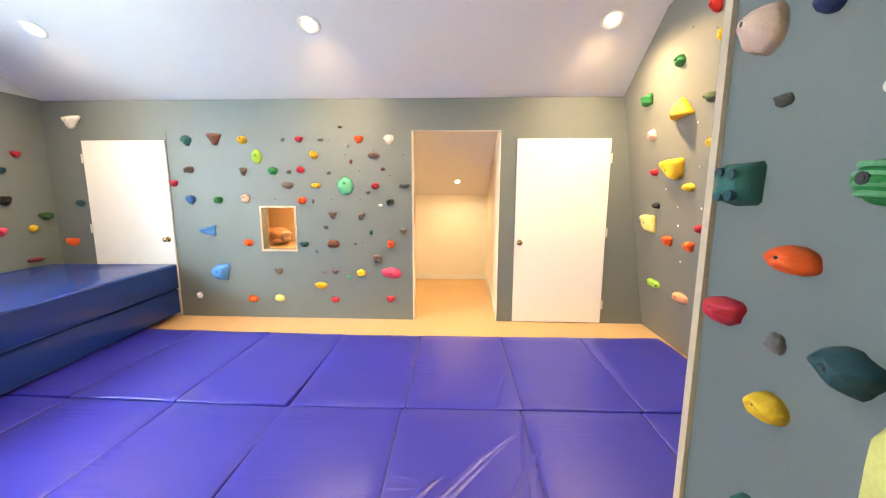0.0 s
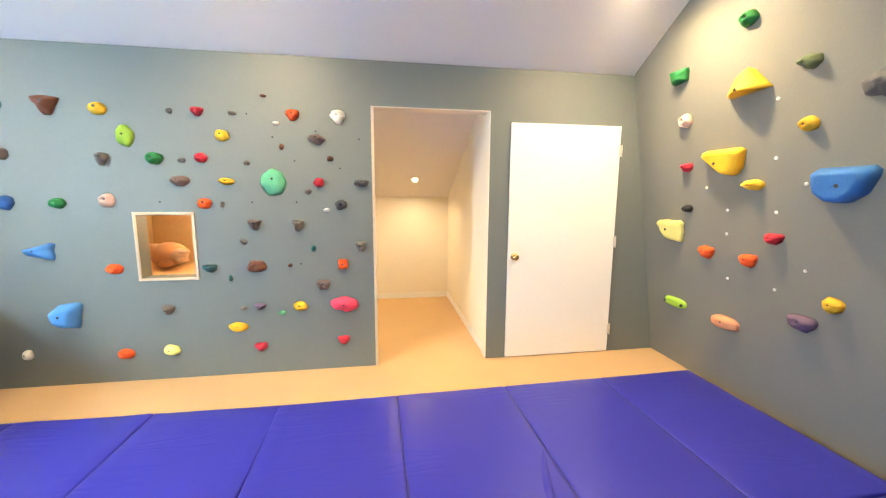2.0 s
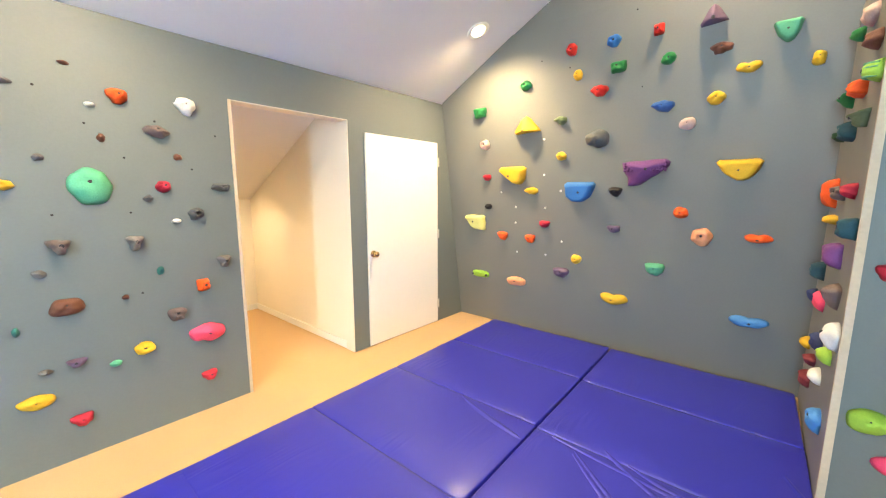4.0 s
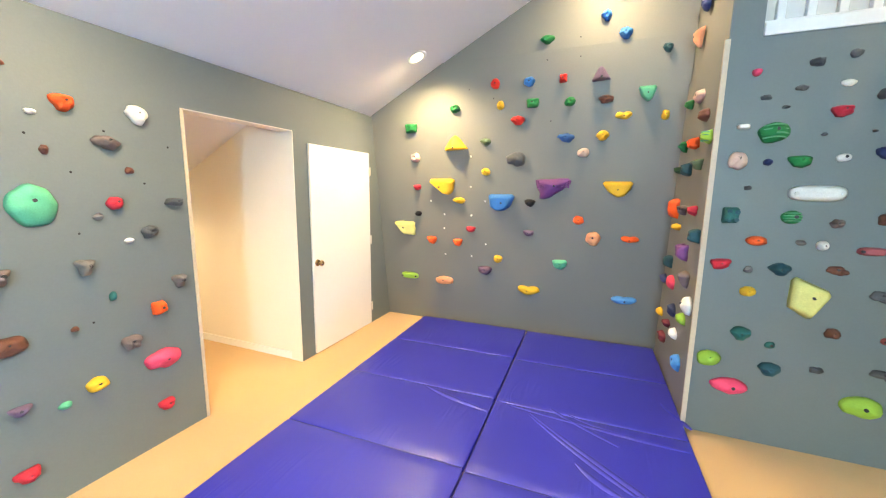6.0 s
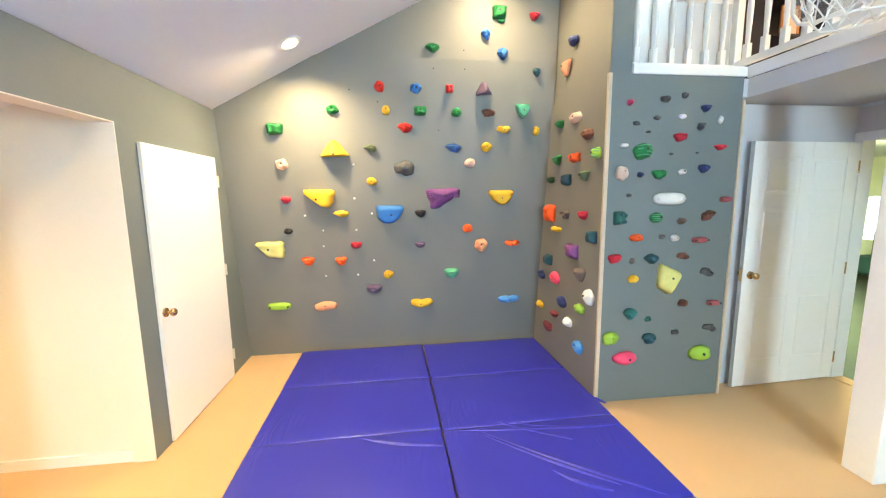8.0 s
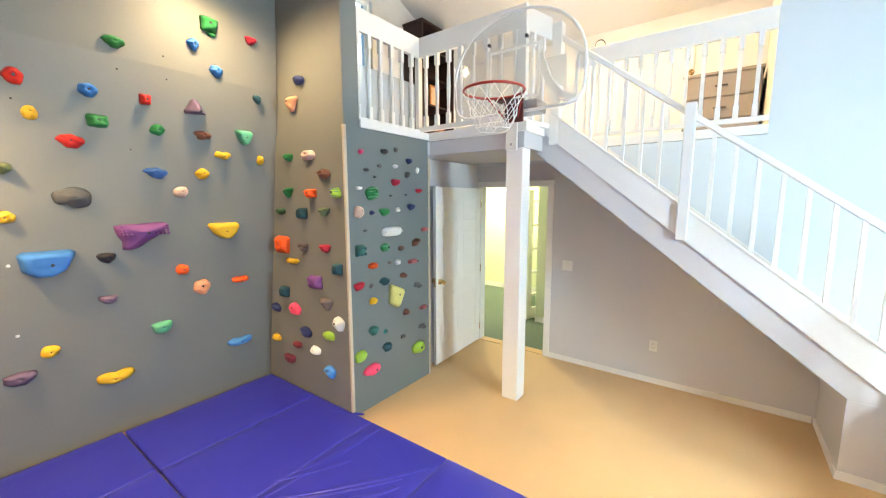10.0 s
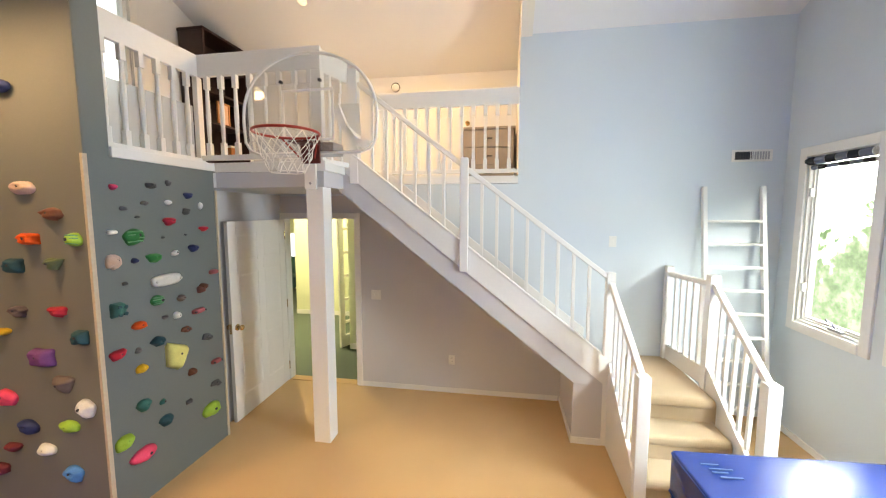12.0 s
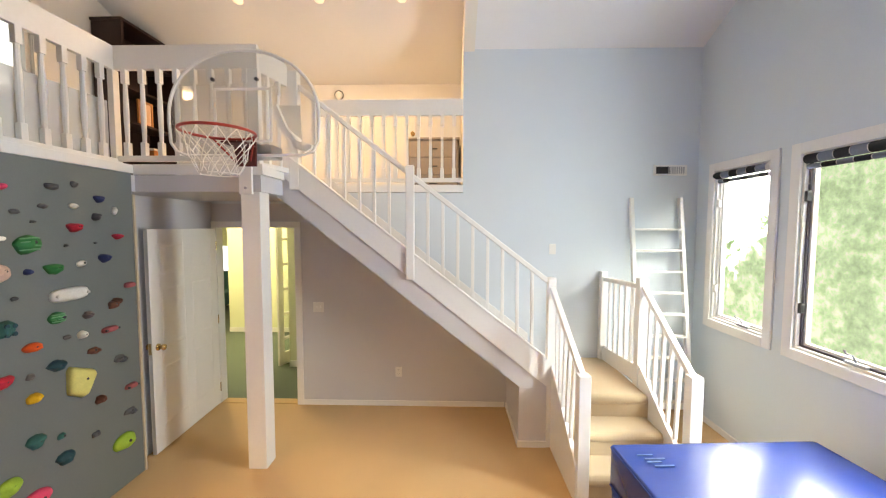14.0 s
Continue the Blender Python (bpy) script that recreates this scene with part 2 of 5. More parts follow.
def box(x0, x1, y0, y1, z0, z1, bevel=0.0, bm=None, segments=2):
    """An axis-aligned block, with rounded edges where bevel is given."""
    own = bmesh.new()
    bmesh.ops.create_cube(own, size=1)
    for v in own.verts:
        v.co = ((x0 + x1) / 2 + v.co.x * (x1 - x0), (y0 + y1) / 2 + v.co.y * (y1 - y0), (z0 + z1) / 2 + v.co.z * (z1 - z0))
    if bevel:
        bmesh.ops.bevel(own, geom=own.edges[:], offset=bevel, segments=segments, affect="EDGES", profile=0.5)
    return join(bm, own)


def join(bm, own):
    if bm is None:
        return own
    me = bpy.data.meshes.new("scratch")
    own.to_mesh(me)
    own.free()
    bm.from_mesh(me)
    bpy.data.meshes.remove(me)
    return bm


def prism(points, axis, a, b, bm=None):
    """A polygon of (u, v) pulled from a to b along the axis. axis x: (y, z); y: (x, z); z: (x, y)."""
    own = bmesh.new()
    put = {"x": lambda w, p: (w, p[0], p[1]), "y": lambda w, p: (p[0], w, p[1]), "z": lambda w, p: (p[0], p[1], w)}[axis]
    lo = [own.verts.new(put(a, p)) for p in points]
    hi = [own.verts.new(put(b, p)) for p in points]
    own.faces.new(lo)
    own.faces.new(hi)
    for i in range(len(points)):
        j = (i + 1) % len(points)
        own.faces.new((lo[i], lo[j], hi[j], hi[i]))
    return join(bm, own)


def beam(p, q, w, h, bm=None, bevel=0.0):
    """A square bar from p to q, w wide and h high."""
    p, q = Vector(p), Vector(q)
    d = q - p
    own = box(-w / 2, w / 2, -h / 2, h / 2, 0, d.length, bevel)
    up = Vector((0, 0, 1)) if abs(d.normalized().z) < 0.99 else Vector((0, 1, 0))
    z = d.normalized()
    x = up.cross(z).normalized() if up.cross(z).length > 1e-4 else Vector((1, 0, 0))
    y = z.cross(x)
    m = Matrix((x, y, z)).transposed().to_4x4()
    own.transform(Matrix.Translation(p) @ m)
    return join(bm, own)


def tube(p, q, r, bm=None, sides=12, r2=None):
    p, q = Vector(p), Vector(q)
    own = bmesh.new()
    bmesh.ops.create_cone(own, cap_ends=True, segments=sides, radius1=r, radius2=r if r2 is None else r2, depth=(q - p).length)
    own.transform(Matrix.Translation((p + q) / 2) @ (q - p).to_track_quat("Z", "Y").to_matrix().to_4x4())
    return join(bm, own)


def ball(c, r, bm=None, scale=(1, 1, 1), u=16, v=10):
    own = bmesh.new()
    bmesh.ops.create_uvsphere(own, u_segments=u, v_segments=v, radius=r)
    own.transform(Matrix.Translation(c) @ Matrix.Diagonal((*scale, 1)))
    return join(bm, own)


def sweep(points, r, bm=None, sides=8, closed=False):
    """A round cord through the points."""
    own = bmesh.new()
    pts = [Vector(p) for p in points]
    rings = []
    n = len(pts)
    for i, p in enumerate(pts):
        a = pts[(i - 1) % n] if closed or i else pts[0]
        b = pts[(i + 1) % n] if closed or i < n - 1 else pts[-1]
        t = (b - a).normalized()
        side = t.cross(Vector((0.13, 0.31, 0.94))).normalized()
        other = t.cross(side)
        rings.append([own.verts.new(p + r * (math.cos(k * math.tau / sides) * side + math.sin(k * math.tau / sides) * other)) for k in range(sides)])
    for i in range(n if closed else n - 1):
        A, B = rings[i], rings[(i + 1) % n]
        for k in range(sides):
            own.faces.new((A[k], A[(k + 1) % sides], B[(k + 1) % sides], B[k]))
    if not closed:
        own.faces.new(rings[0])
        own.faces.new(rings[-1])
    return join(bm, own)


def smooth(ob):
    for f in ob.data.polygons:
        f.use_smooth = True
    return ob


def wall_cells(axis, a, b, us, zs, holes):
    """A wall from a to b along the axis, cut into cells at us and zs; holes: (u0, u1, z0, z1) left open."""
    bm = bmesh.new()
    solid = {}
    for i in range(len(us) - 1):
        for k in range(len(zs) - 1):
            cu, cz = (us[i] + us[i + 1]) / 2, (zs[k] + zs[k + 1]) / 2
            solid[i, k] = not any(h[0] < cu < h[1] and h[2] < cz < h[3] for h in holes)
    def P(w, u, z):
        return bm.verts.new((u, w, z) if axis == "y" else (w, u, z))
    for (i, k), full in solid.items():
        if not full:
            continue
        u0, u1, z0, z1 = us[i], us[i + 1], zs[k], zs[k + 1]
        for w in (a, b):
            bm.faces.new([P(w, u0, z0), P(w, u1, z0), P(w, u1, z1), P(w, u0, z1)])
        for di, dk, c in ((-1, 0, (u0, z0, u0, z1)), (1, 0, (u1, z0, u1, z1)), (0, -1, (u0, z0, u1, z0)), (0, 1, (u0, z1, u1, z1))):
            if not solid.get((i + di, k + dk), False):
                bm.faces.new([P(a, c[0], c[1]), P(a, c[2], c[3]), P(b, c[2], c[3]), P(b, c[0], c[1])])
    bmesh.ops.remove_doubles(bm, verts=bm.verts, dist=1e-5)
    return bm


# ---- structure ----
X0, YN, YS = -4.32, 4.472, -0.912
LOFT = 2.45


def roof(y):
    return 2.432 + 0.5 * (YN - y)


structure("floor", box(-4.5, 2.7, YS, 6.7, -0.12, 0.0), M["carpet"], "tan low-pile carpet over the whole floor", "floor")
structure("hall_floor", box(-1.6, 5.0, -6.5, YS, -0.12, -0.004), M["green_carpet"], "dark green hall carpet beyond the doorway", "floor")

# north wall with an alcove opening and a cubby hole
bm = wall_cells("y", YN, YN + 0.12, [-4.5, -1.897, -1.529, -0.193, 0.737, 2.7], [0, 0.797, 1.264, 2.087, 2.42], [(-1.897, -1.529, 0.797, 1.264), (-0.193, 0.737, 0, 2.087)])
structure("wall_north", bm, M["grey"], "grey painted climbing wall with an alcove opening and a cubby hole", "wall")
bm = wall_cells("x", X0 - 0.12, X0, [-1.05, -0.625, 0.055, 0.335, 1.05, 1.20, 1.93, 4.6], [0, 1.12, 2.635, 4.9],
                [(-0.625, 0.055, 1.12, 2.635), (0.335, 1.05, 1.12, 2.635), (1.20, 1.93, 1.12, 2.635)])
structure("wall_west", bm, M["blue"], "pale blue painted wall with tall casement windows", "wall")
structure("climbing_panel_west", box(X0, X0 + 0.012, 3.0, YN, 0, 2.43), M["grey"], "grey painted plywood climbing panel over the wall", "wall")
bm = wall_cells("y", YS - 0.12, YS, [-4.5, -1.74, 0.16, 1.09, 2.4], [0, 2.06, LOFT, 4.2], [(0.16, 1.09, 0, 2.06), (-1.74, 2.4, LOFT, 4.2)])
structure("wall_south", bm, M["blue"], "pale blue painted wall with a doorway under the loft", "wall")

structure("trim_door_header", box(-3.90, -2.91, YN - 0.005, YN, 2.0, 2.10), M["grey"], "grey painted header board above the door", "trim")

# leaning east climbing wall: a lower sheet slightly proud of the upper one
def lean(z):
    return 2.352 - 0.152 * z


bm = prism([(lean(0), 0), (lean(2.88), 2.88), (lean(2.88) + 0.2, 2.88), (lean(0) + 0.2, 0)], "y", 1.37, YN)
structure("wall_east", bm, M["taupe"], "grey overhanging plywood climbing wall", "wall")
def east_x(z):
    return lean(z) if z <= 2.88 else lean(2.88) + 0.012 - 0.07 * (z - 2.88)


bm = prism([(east_x(2.8801), 2.88), (east_x(4.6), 4.6), (east_x(4.6) + 0.3, 4.6), (lean(2.88) + 0.25, 2.88)], "y", 1.37, YN)
structure("wall_east_upper", bm, M["taupe"], "grey upper plywood sheet of the overhanging climbing wall", "wall")
structure("wall_return", box(1.0, 2.6, 1.20, 1.362, 0, 5.0), M["taupe"], "grey painted return wall beside the loft", "wall")
structure("wall_return_end", box(0.996, 1.0, 1.20, 1.358, 2.5, 5.0), M["grey"], "grey painted end of the return wall", "wall")
structure("climbing_panel_return", box(0.986, 2.42, 1.362, 1.378, 0, 2.5), M["taupe"], "grey plywood climbing panel on the return wall", "wall")
structure("climbing_panel_side", box(0.985, 1.0, 0.31, 1.358, 0, 2.5), M["grey"], "grey plywood climbing panel under the loft edge", "wall")
structure("wall_side", box(1.0, 1.09, 0.30, 1.20, 0, 2.5), M["lilac"], "grey wall behind the climbing panel", "wall")
structure("wall_alcove_side", box(1.125, 1.22, YS, 0.30, 0, 2.34), M["lilac"], "pale grey wall behind the open door", "wall")
structure("trim_corner", box(0.972, 0.992, 1.358, 1.386, 0, 2.5), M["ply"], "bare plywood edge strip on the panel corner", "trim")
structure("trim_panel_end", box(0.974, 0.998, 0.292, 0.310, 0, 2.33), M["ply"], "bare wood trim strip on the panel end", "trim")

# loft floor, soffit and edge
bm = prism([(-0.06, 0.27), (0.99, 0.27), (0.99, 1.20), (2.45, 1.20), (2.45, -2.35), (-1.8, -2.35), (-1.8, YS - 0.121), (-0.06, YS - 0.121)], "z", 2.355, 2.49)
structure("loft_floor", bm, M["lilac"], "pale painted loft floor slab with a grey soffit", "floor")
structure("trim_loft_edge", box(-0.088, 0.983, 0.27, 0.294, 2.492, 2.575, 0.004), M["white"], "white fascia board along the loft edge", "trim")
structure("trim_loft_edge_side", box(0.975, 1.16, 0.296, 1.20, 2.50, 2.57, 0.004), M["white"], "white sill board along the loft edge", "trim")
structure("trim_loft_edge_west", box(-0.085, -0.06, -0.12, 0.268, 2.492, 2.573, 0.004), M["white"], "white fascia board at the stair head", "trim")
structure("trim_loft_back", box(-1.74, -0.06, YS - 0.13, YS + 0.012, 2.455, 2.535), M["white"], "white sill board under the loft rail", "trim")
structure("wall_loft_back", box(-1.8, 0.60, -2.35, -2.22, LOFT, 4.3), M["ceiling"], "off-white loft back wall", "wall")
structure("wall_loft_back_east", box(0.60, 2.45, -2.35, -2.22, LOFT, 4.3), M["ceiling"], "off-white loft back wall", "wall")
bm = wall_cells("x", 2.40, 2.52, [-2.35, -0.28, 0.42, 1.20], [LOFT, 3.30, 4.45, 5.3], [(-0.28, 0.42, 3.30, 4.45)])
structure("wall_loft_east", bm, M["ceiling"], "white loft wall with a window", "wall")
bm = prism([(0.30, 4.55), (-0.4, 4.93), (-2.35, 4.1), (-2.35, LOFT), (YS - 0.12, LOFT), (YS - 0.12, 3.96), (YS, 3.98)], "x", -1.86, -1.74)
structure("wall_loft_west", bm, M["cream"], "cream side wall of the loft", "wall")

# ceilings
bm = prism([(6.75, roof(6.75)), (0.2575, roof(0.2575)), (-1.05, 3.94), (-1.05, 4.2), (0.2575, 4.8), (6.75, roof(6.75) + 0.2)], "x", -4.5, -1.80)
structure("ceiling", bm, M["ceiling"], "white vaulted plaster ceiling", "ceiling")
bm = prism([(6.75, roof(6.75)), (-0.4, roof(-0.4)), (-2.35, 4.06), (-2.35, 4.3), (-0.4, 5.2), (6.75, roof(6.75) + 0.2)], "x", -1.80, 2.7)
structure("ceiling_loft", bm, M["ceiling"], "white vaulted plaster ceiling above the loft", "ceiling")

# alcove behind the north wall
structure("wall_alcove_back", box(-1.25, 0.95, 6.55, 6.68, 0, 1.6), M["cream"], "cream low knee wall at the back of the alcove", "wall")
structure("wall_alcove_east", prism([(YN + 0.12, 0), (6.55, 0), (6.55, 1.44), (YN + 0.12, 2.42)], "x", 0.755, 0.88), M["cream"], "cream alcove side wall", "wall")
structure("wall_alcove_west", prism([(YN + 0.12, 0), (6.55, 0), (6.55, 1.44), (YN + 0.12, 2.42)], "x", -1.25, -1.13), M["cream"], "cream alcove side wall", "wall")
structure("baseboard_alcove_back", box(-1.13, 0.755, 6.537, 6.55, 0, 0.07), M["white"], "white baseboard in the alcove", "baseboard")
structure("baseboard_alcove_side", box(0.742, 0.755, YN + 0.12, 6.537, 0, 0.07), M["white"], "white baseboard in the alcove", "baseboard")
structure("trim_alcove_edge", box(-0.208, -0.188, YN - 0.006, YN + 0.124, 0, 2.09), M["ply"], "bare wood edge of the alcove opening", "trim")
structure("trim_alcove_head", box(-0.188, 0.730, YN - 0.003, YN + 0.124, 2.084, 2.090), M["cream"], "cream painted head of the alcove opening", "trim")
structure("trim_alcove_edge_right", box(0.733, 0.740, YN - 0.003, YN + 0.124, 0, 2.09), M["cream"], "cream edge of the alcove opening", "trim")
# closed backs behind the leaning wall and the far hall
structure("wall_hall_west", box(-1.5, -1.4, -6.5, YS - 0.12, 0, 2.3), M["hallwall"], "pale green hall wall", "wall")
structure("wall_hall_east", box(4.9, 5.0, -6.5, YS - 0.12, 0, 2.3), M["hallwall"], "pale green hall wall", "wall")
structure("wall_hall_return", box(2.45, 4.9, YS - 0.12, YS, 0, 2.3), M["hallwall"], "pale green hall wall", "wall")
structure("wall_hall_near", box(-1.4, 0.77, -2.2, -2.08, 0, 2.3), M["hallwall"], "pale green hall partition", "wall")
structure("wall_hall_far", box(-1.4, 2.74, -4.0, -3.88, 0, 2.3), M["hallwall"], "pale green hall wall at the far end", "wall")
bm = wall_cells("y", -6.4, -6.3, [-1.5, 3.95, 4.75, 5.0], [0, 0.70, 1.55, 2.3], [(3.95, 4.75, 0.70, 1.55)])
structure("wall_hall_end", bm, M["hallwall"], "pale green end wall with a window", "wall")
structure("ceiling_hall", box(-1.5, 5.0, -6.5, YS - 0.12, 2.30, 2.326), M["ceiling"], "white hall ceiling", "ceiling")
structure("baseboard_hall", box(-1.4, 2.74, -3.88, -3.865, 0, 0.09), M["white"], "white hall baseboard", "baseboard")
structure("baseboard_hall_near", box(-1.4, 0.77, -2.08, -2.066, 0, 0.09), M["white"], "white hall baseboard", "baseboard")

# thin lining over the blue wall; its lilac-grey paints in the warmer shading here
bm = prism([(0.094, 0), (0.094, 2.128), (1.12, 2.128), (1.12, 2.328), (-0.10, 2.328), (-2.25, 0.60), (-2.25, 0)], "y", YS, YS + 0.004)
structure("wall_under_stairs", bm, M["lilac"], "wall under the stairs, warm shading on the blue put in as lilac-grey", "wall")
# baseboards of the main room
structure("baseboard_south", box(-2.225, 0.10, YS, YS + 0.013, 0, 0.06), M["white"], "low white baseboard", "baseboard")
structure("baseboard_west", box(X0, X0 + 0.013, YS, 3.0, 0, 0.06), M["white"], "low white baseboard", "baseboard")
structure("baseboard_south_west", box(X0, -3.40, YS, YS + 0.013, 0, 0.06), M["white"], "low white baseboard", "baseboard")

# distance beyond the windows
structure("backdrop", box(-14.1, -14.0, -22, 24, -6, 26), M["backdrop"], "glowing backdrop of green trees, lit and shaded leaves put in its colour", "trees")
structure("backdrop_east", box(9.0, 9.1, -6, 8, -1, 9), M["sky"], "white overcast sky beyond the loft window", "sky")
structure("backdrop_south", box(1, 9, -9.1, -9.0, -1, 4), M["sky"], "white overcast sky beyond the hall window", "sky")


# ---- doors ----
def knob(parent, x, y, z, out, axis="y"):
    """Round door knob with a rose, standing out along the axis."""
    d = Vector((0, out, 0)) if axis == "y" else Vector((out, 0, 0))
    c = Vector((x, y, z))
    s = (1, 0.75, 1) if axis == "y" else (0.75, 1, 1)
    k = part("door_handle", ball(c + d * 0.052, 0.028, tube(c, c + d * 0.045, 0.011, tube(c, c + d * 0.008, 0.032)), s), M["brass"], parent, "round brass knob")
    smooth(k)


def flat_door(name, x0, x1, top, hinge, handle, label):
    """A flush door leaf in the north wall, with its jamb strips, hinges and knob."""
    d = thing(name, (0, 0, 0), label, "door", kind="structure")
    slab = part("door_leaf", box(x0 + 0.004, x1 - 0.004, YN - 0.022, YN - 0.001, 0.012, top, 0.003), M["door"], d)
    side = -1 if hinge == x0 else 1
    for z in (0.22, 1.02, 1.80):
        bm = box(hinge - 0.012, hinge + 0.014, YN - 0.027, YN - 0.012, z - 0.045, z + 0.045, 0.003)
        tube((hinge + side * 0.006, YN - 0.028, z - 0.05), (hinge + side * 0.006, YN - 0.028, z + 0.05), 0.006, bm)
        part("hinge", bm, M["hinge"], d)
    knob(slab, handle, YN - 0.022, 0.905, -1)


flat_door("door_1", 0.908, 1.885, 2.003, 1.885, 0.965, "plain white closed flush door with a brass knob")
flat_door("door_2", -3.88, -2.92, 1.995, -3.88, -2.99, "plain white closed flush door behind the blue crash mats")

# six-panel door standing open below the loft
leaf = thing("door_3", (1.095, YS + 0.01, 0), "white six-panel door standing open with a brass knob", "door", kind="structure", turn=92.5)
T, WL = 0.035, 1.02
bm = box(0.0, WL, -T / 2 + 0.004, T / 2 - 0.004, 0.012, 2.045)
for a, b in ((0, 0.12), (WL / 2 - 0.05, WL / 2 + 0.05), (WL - 0.12, WL)):
    box(a, b, -T / 2, T / 2, 0.012, 2.045, 0.002, bm)
for a, b in ((0.012, 0.24), (0.80, 0.95), (1.52, 1.63), (1.92, 2.045)):
    box(0.121, WL / 2 - 0.051, -T / 2, T / 2, a, b, 0.002, bm)
    box(WL / 2 + 0.051, WL - 0.121, -T / 2, T / 2, a, b, 0.002, bm)
slab = part("door_leaf", bm, M["door"], leaf)
for a in (0.145, WL / 2 + 0.075):
    for z0, z1 in ((0.265, 0.775), (0.975, 1.495), (1.655, 1.895)):
        part("panel", box(a, a + 0.29, -T / 2 + 0.001, T / 2 - 0.001, z0, z1, 0.008), M["door"], slab)
for s in (-1, 1):
    knob(slab, WL - 0.07, s * T / 2, 0.98, s)
part("latch", box(WL - 0.001, WL + 0.004, -0.011, 0.011, 0.93, 1.03), M["brass"], slab, "brass latch plate")
for z in (0.2, 1.0, 1.85):
    part("hinge", tube((-0.004, T / 2, z - 0.05), (-0.004, T / 2, z + 0.05), 0.007), M["brass"], leaf)

frame_3 = thing("door_frame", (0, 0, 0), "white painted door casing around the hall doorway", "door frame", kind="structure")
part("casing", box(0.095, 0.165, YS, YS + 0.018, 0, 2.06, 0.004), M["white"], frame_3)
part("casing", box(1.085, 1.125, YS, YS + 0.018, 0, 2.06, 0.004), M["white"], frame_3)
part("casing", box(0.095, 1.125, YS, YS + 0.019, 2.055, 2.125, 0.004), M["white"], frame_3)
part("jamb", box(0.160, 0.175, YS - 0.121, YS - 0.001, 0, 2.06), M["white"], frame_3)
part("jamb", box(1.076, 1.09, YS - 0.121, YS - 0.001, 0, 2.06), M["white"], frame_3)
part("threshold", box(0.175, 1.076, YS - 0.12, YS, 0.0, 0.008), M["carpet"], frame_3)

# glazed hall door, standing open
french = thing("french_door", (0.925, -2.07, 0), "white glazed hall door standing open", "door", kind="structure", turn=-112)
bm = box(0, 0.09, -0.02, 0.02, 0.01, 2.04)
box(0.33, 0.42, -0.02, 0.02, 0.01, 2.04, 0, bm)
for k in range(6):
    z = 0.01 + k * 0.37
    box(0.09, 0.33, -0.02, 0.02, z, z + (0.18 if k == 0 else 0.035), 0, bm)
part("door_frame", bm, M["door"], french)
for k in range(5):
    p = part("pane", box(0.09, 0.33, -0.003, 0.003, 0.05 + k * 0.37, 0.38 + k * 0.37), M["glass"], french)
    p.visible_shadow = False
knob(french, 0.375, 0.02, 0.98, 1)
chair = thing("hall_seat", (4.2, -5.9, 0), "dark teal upholstered seat in the far room", "chair")
part("seat", box(-0.3, 0.3, -0.3, 0.3, 0.12, 0.45, 0.05), M["teal_chair"], chair)
part("backrest", box(-0.3, 0.3, -0.36, -0.24, 0.30, 0.92, 0.05), M["teal_chair"], chair)
for x in (-0.25, 0.25):
    for y in (-0.25, 0.25):
        part("leg", box(x - 0.02, x + 0.02, y - 0.02, y + 0.02, 0.0, 0.13), M["mahogany"], chair)


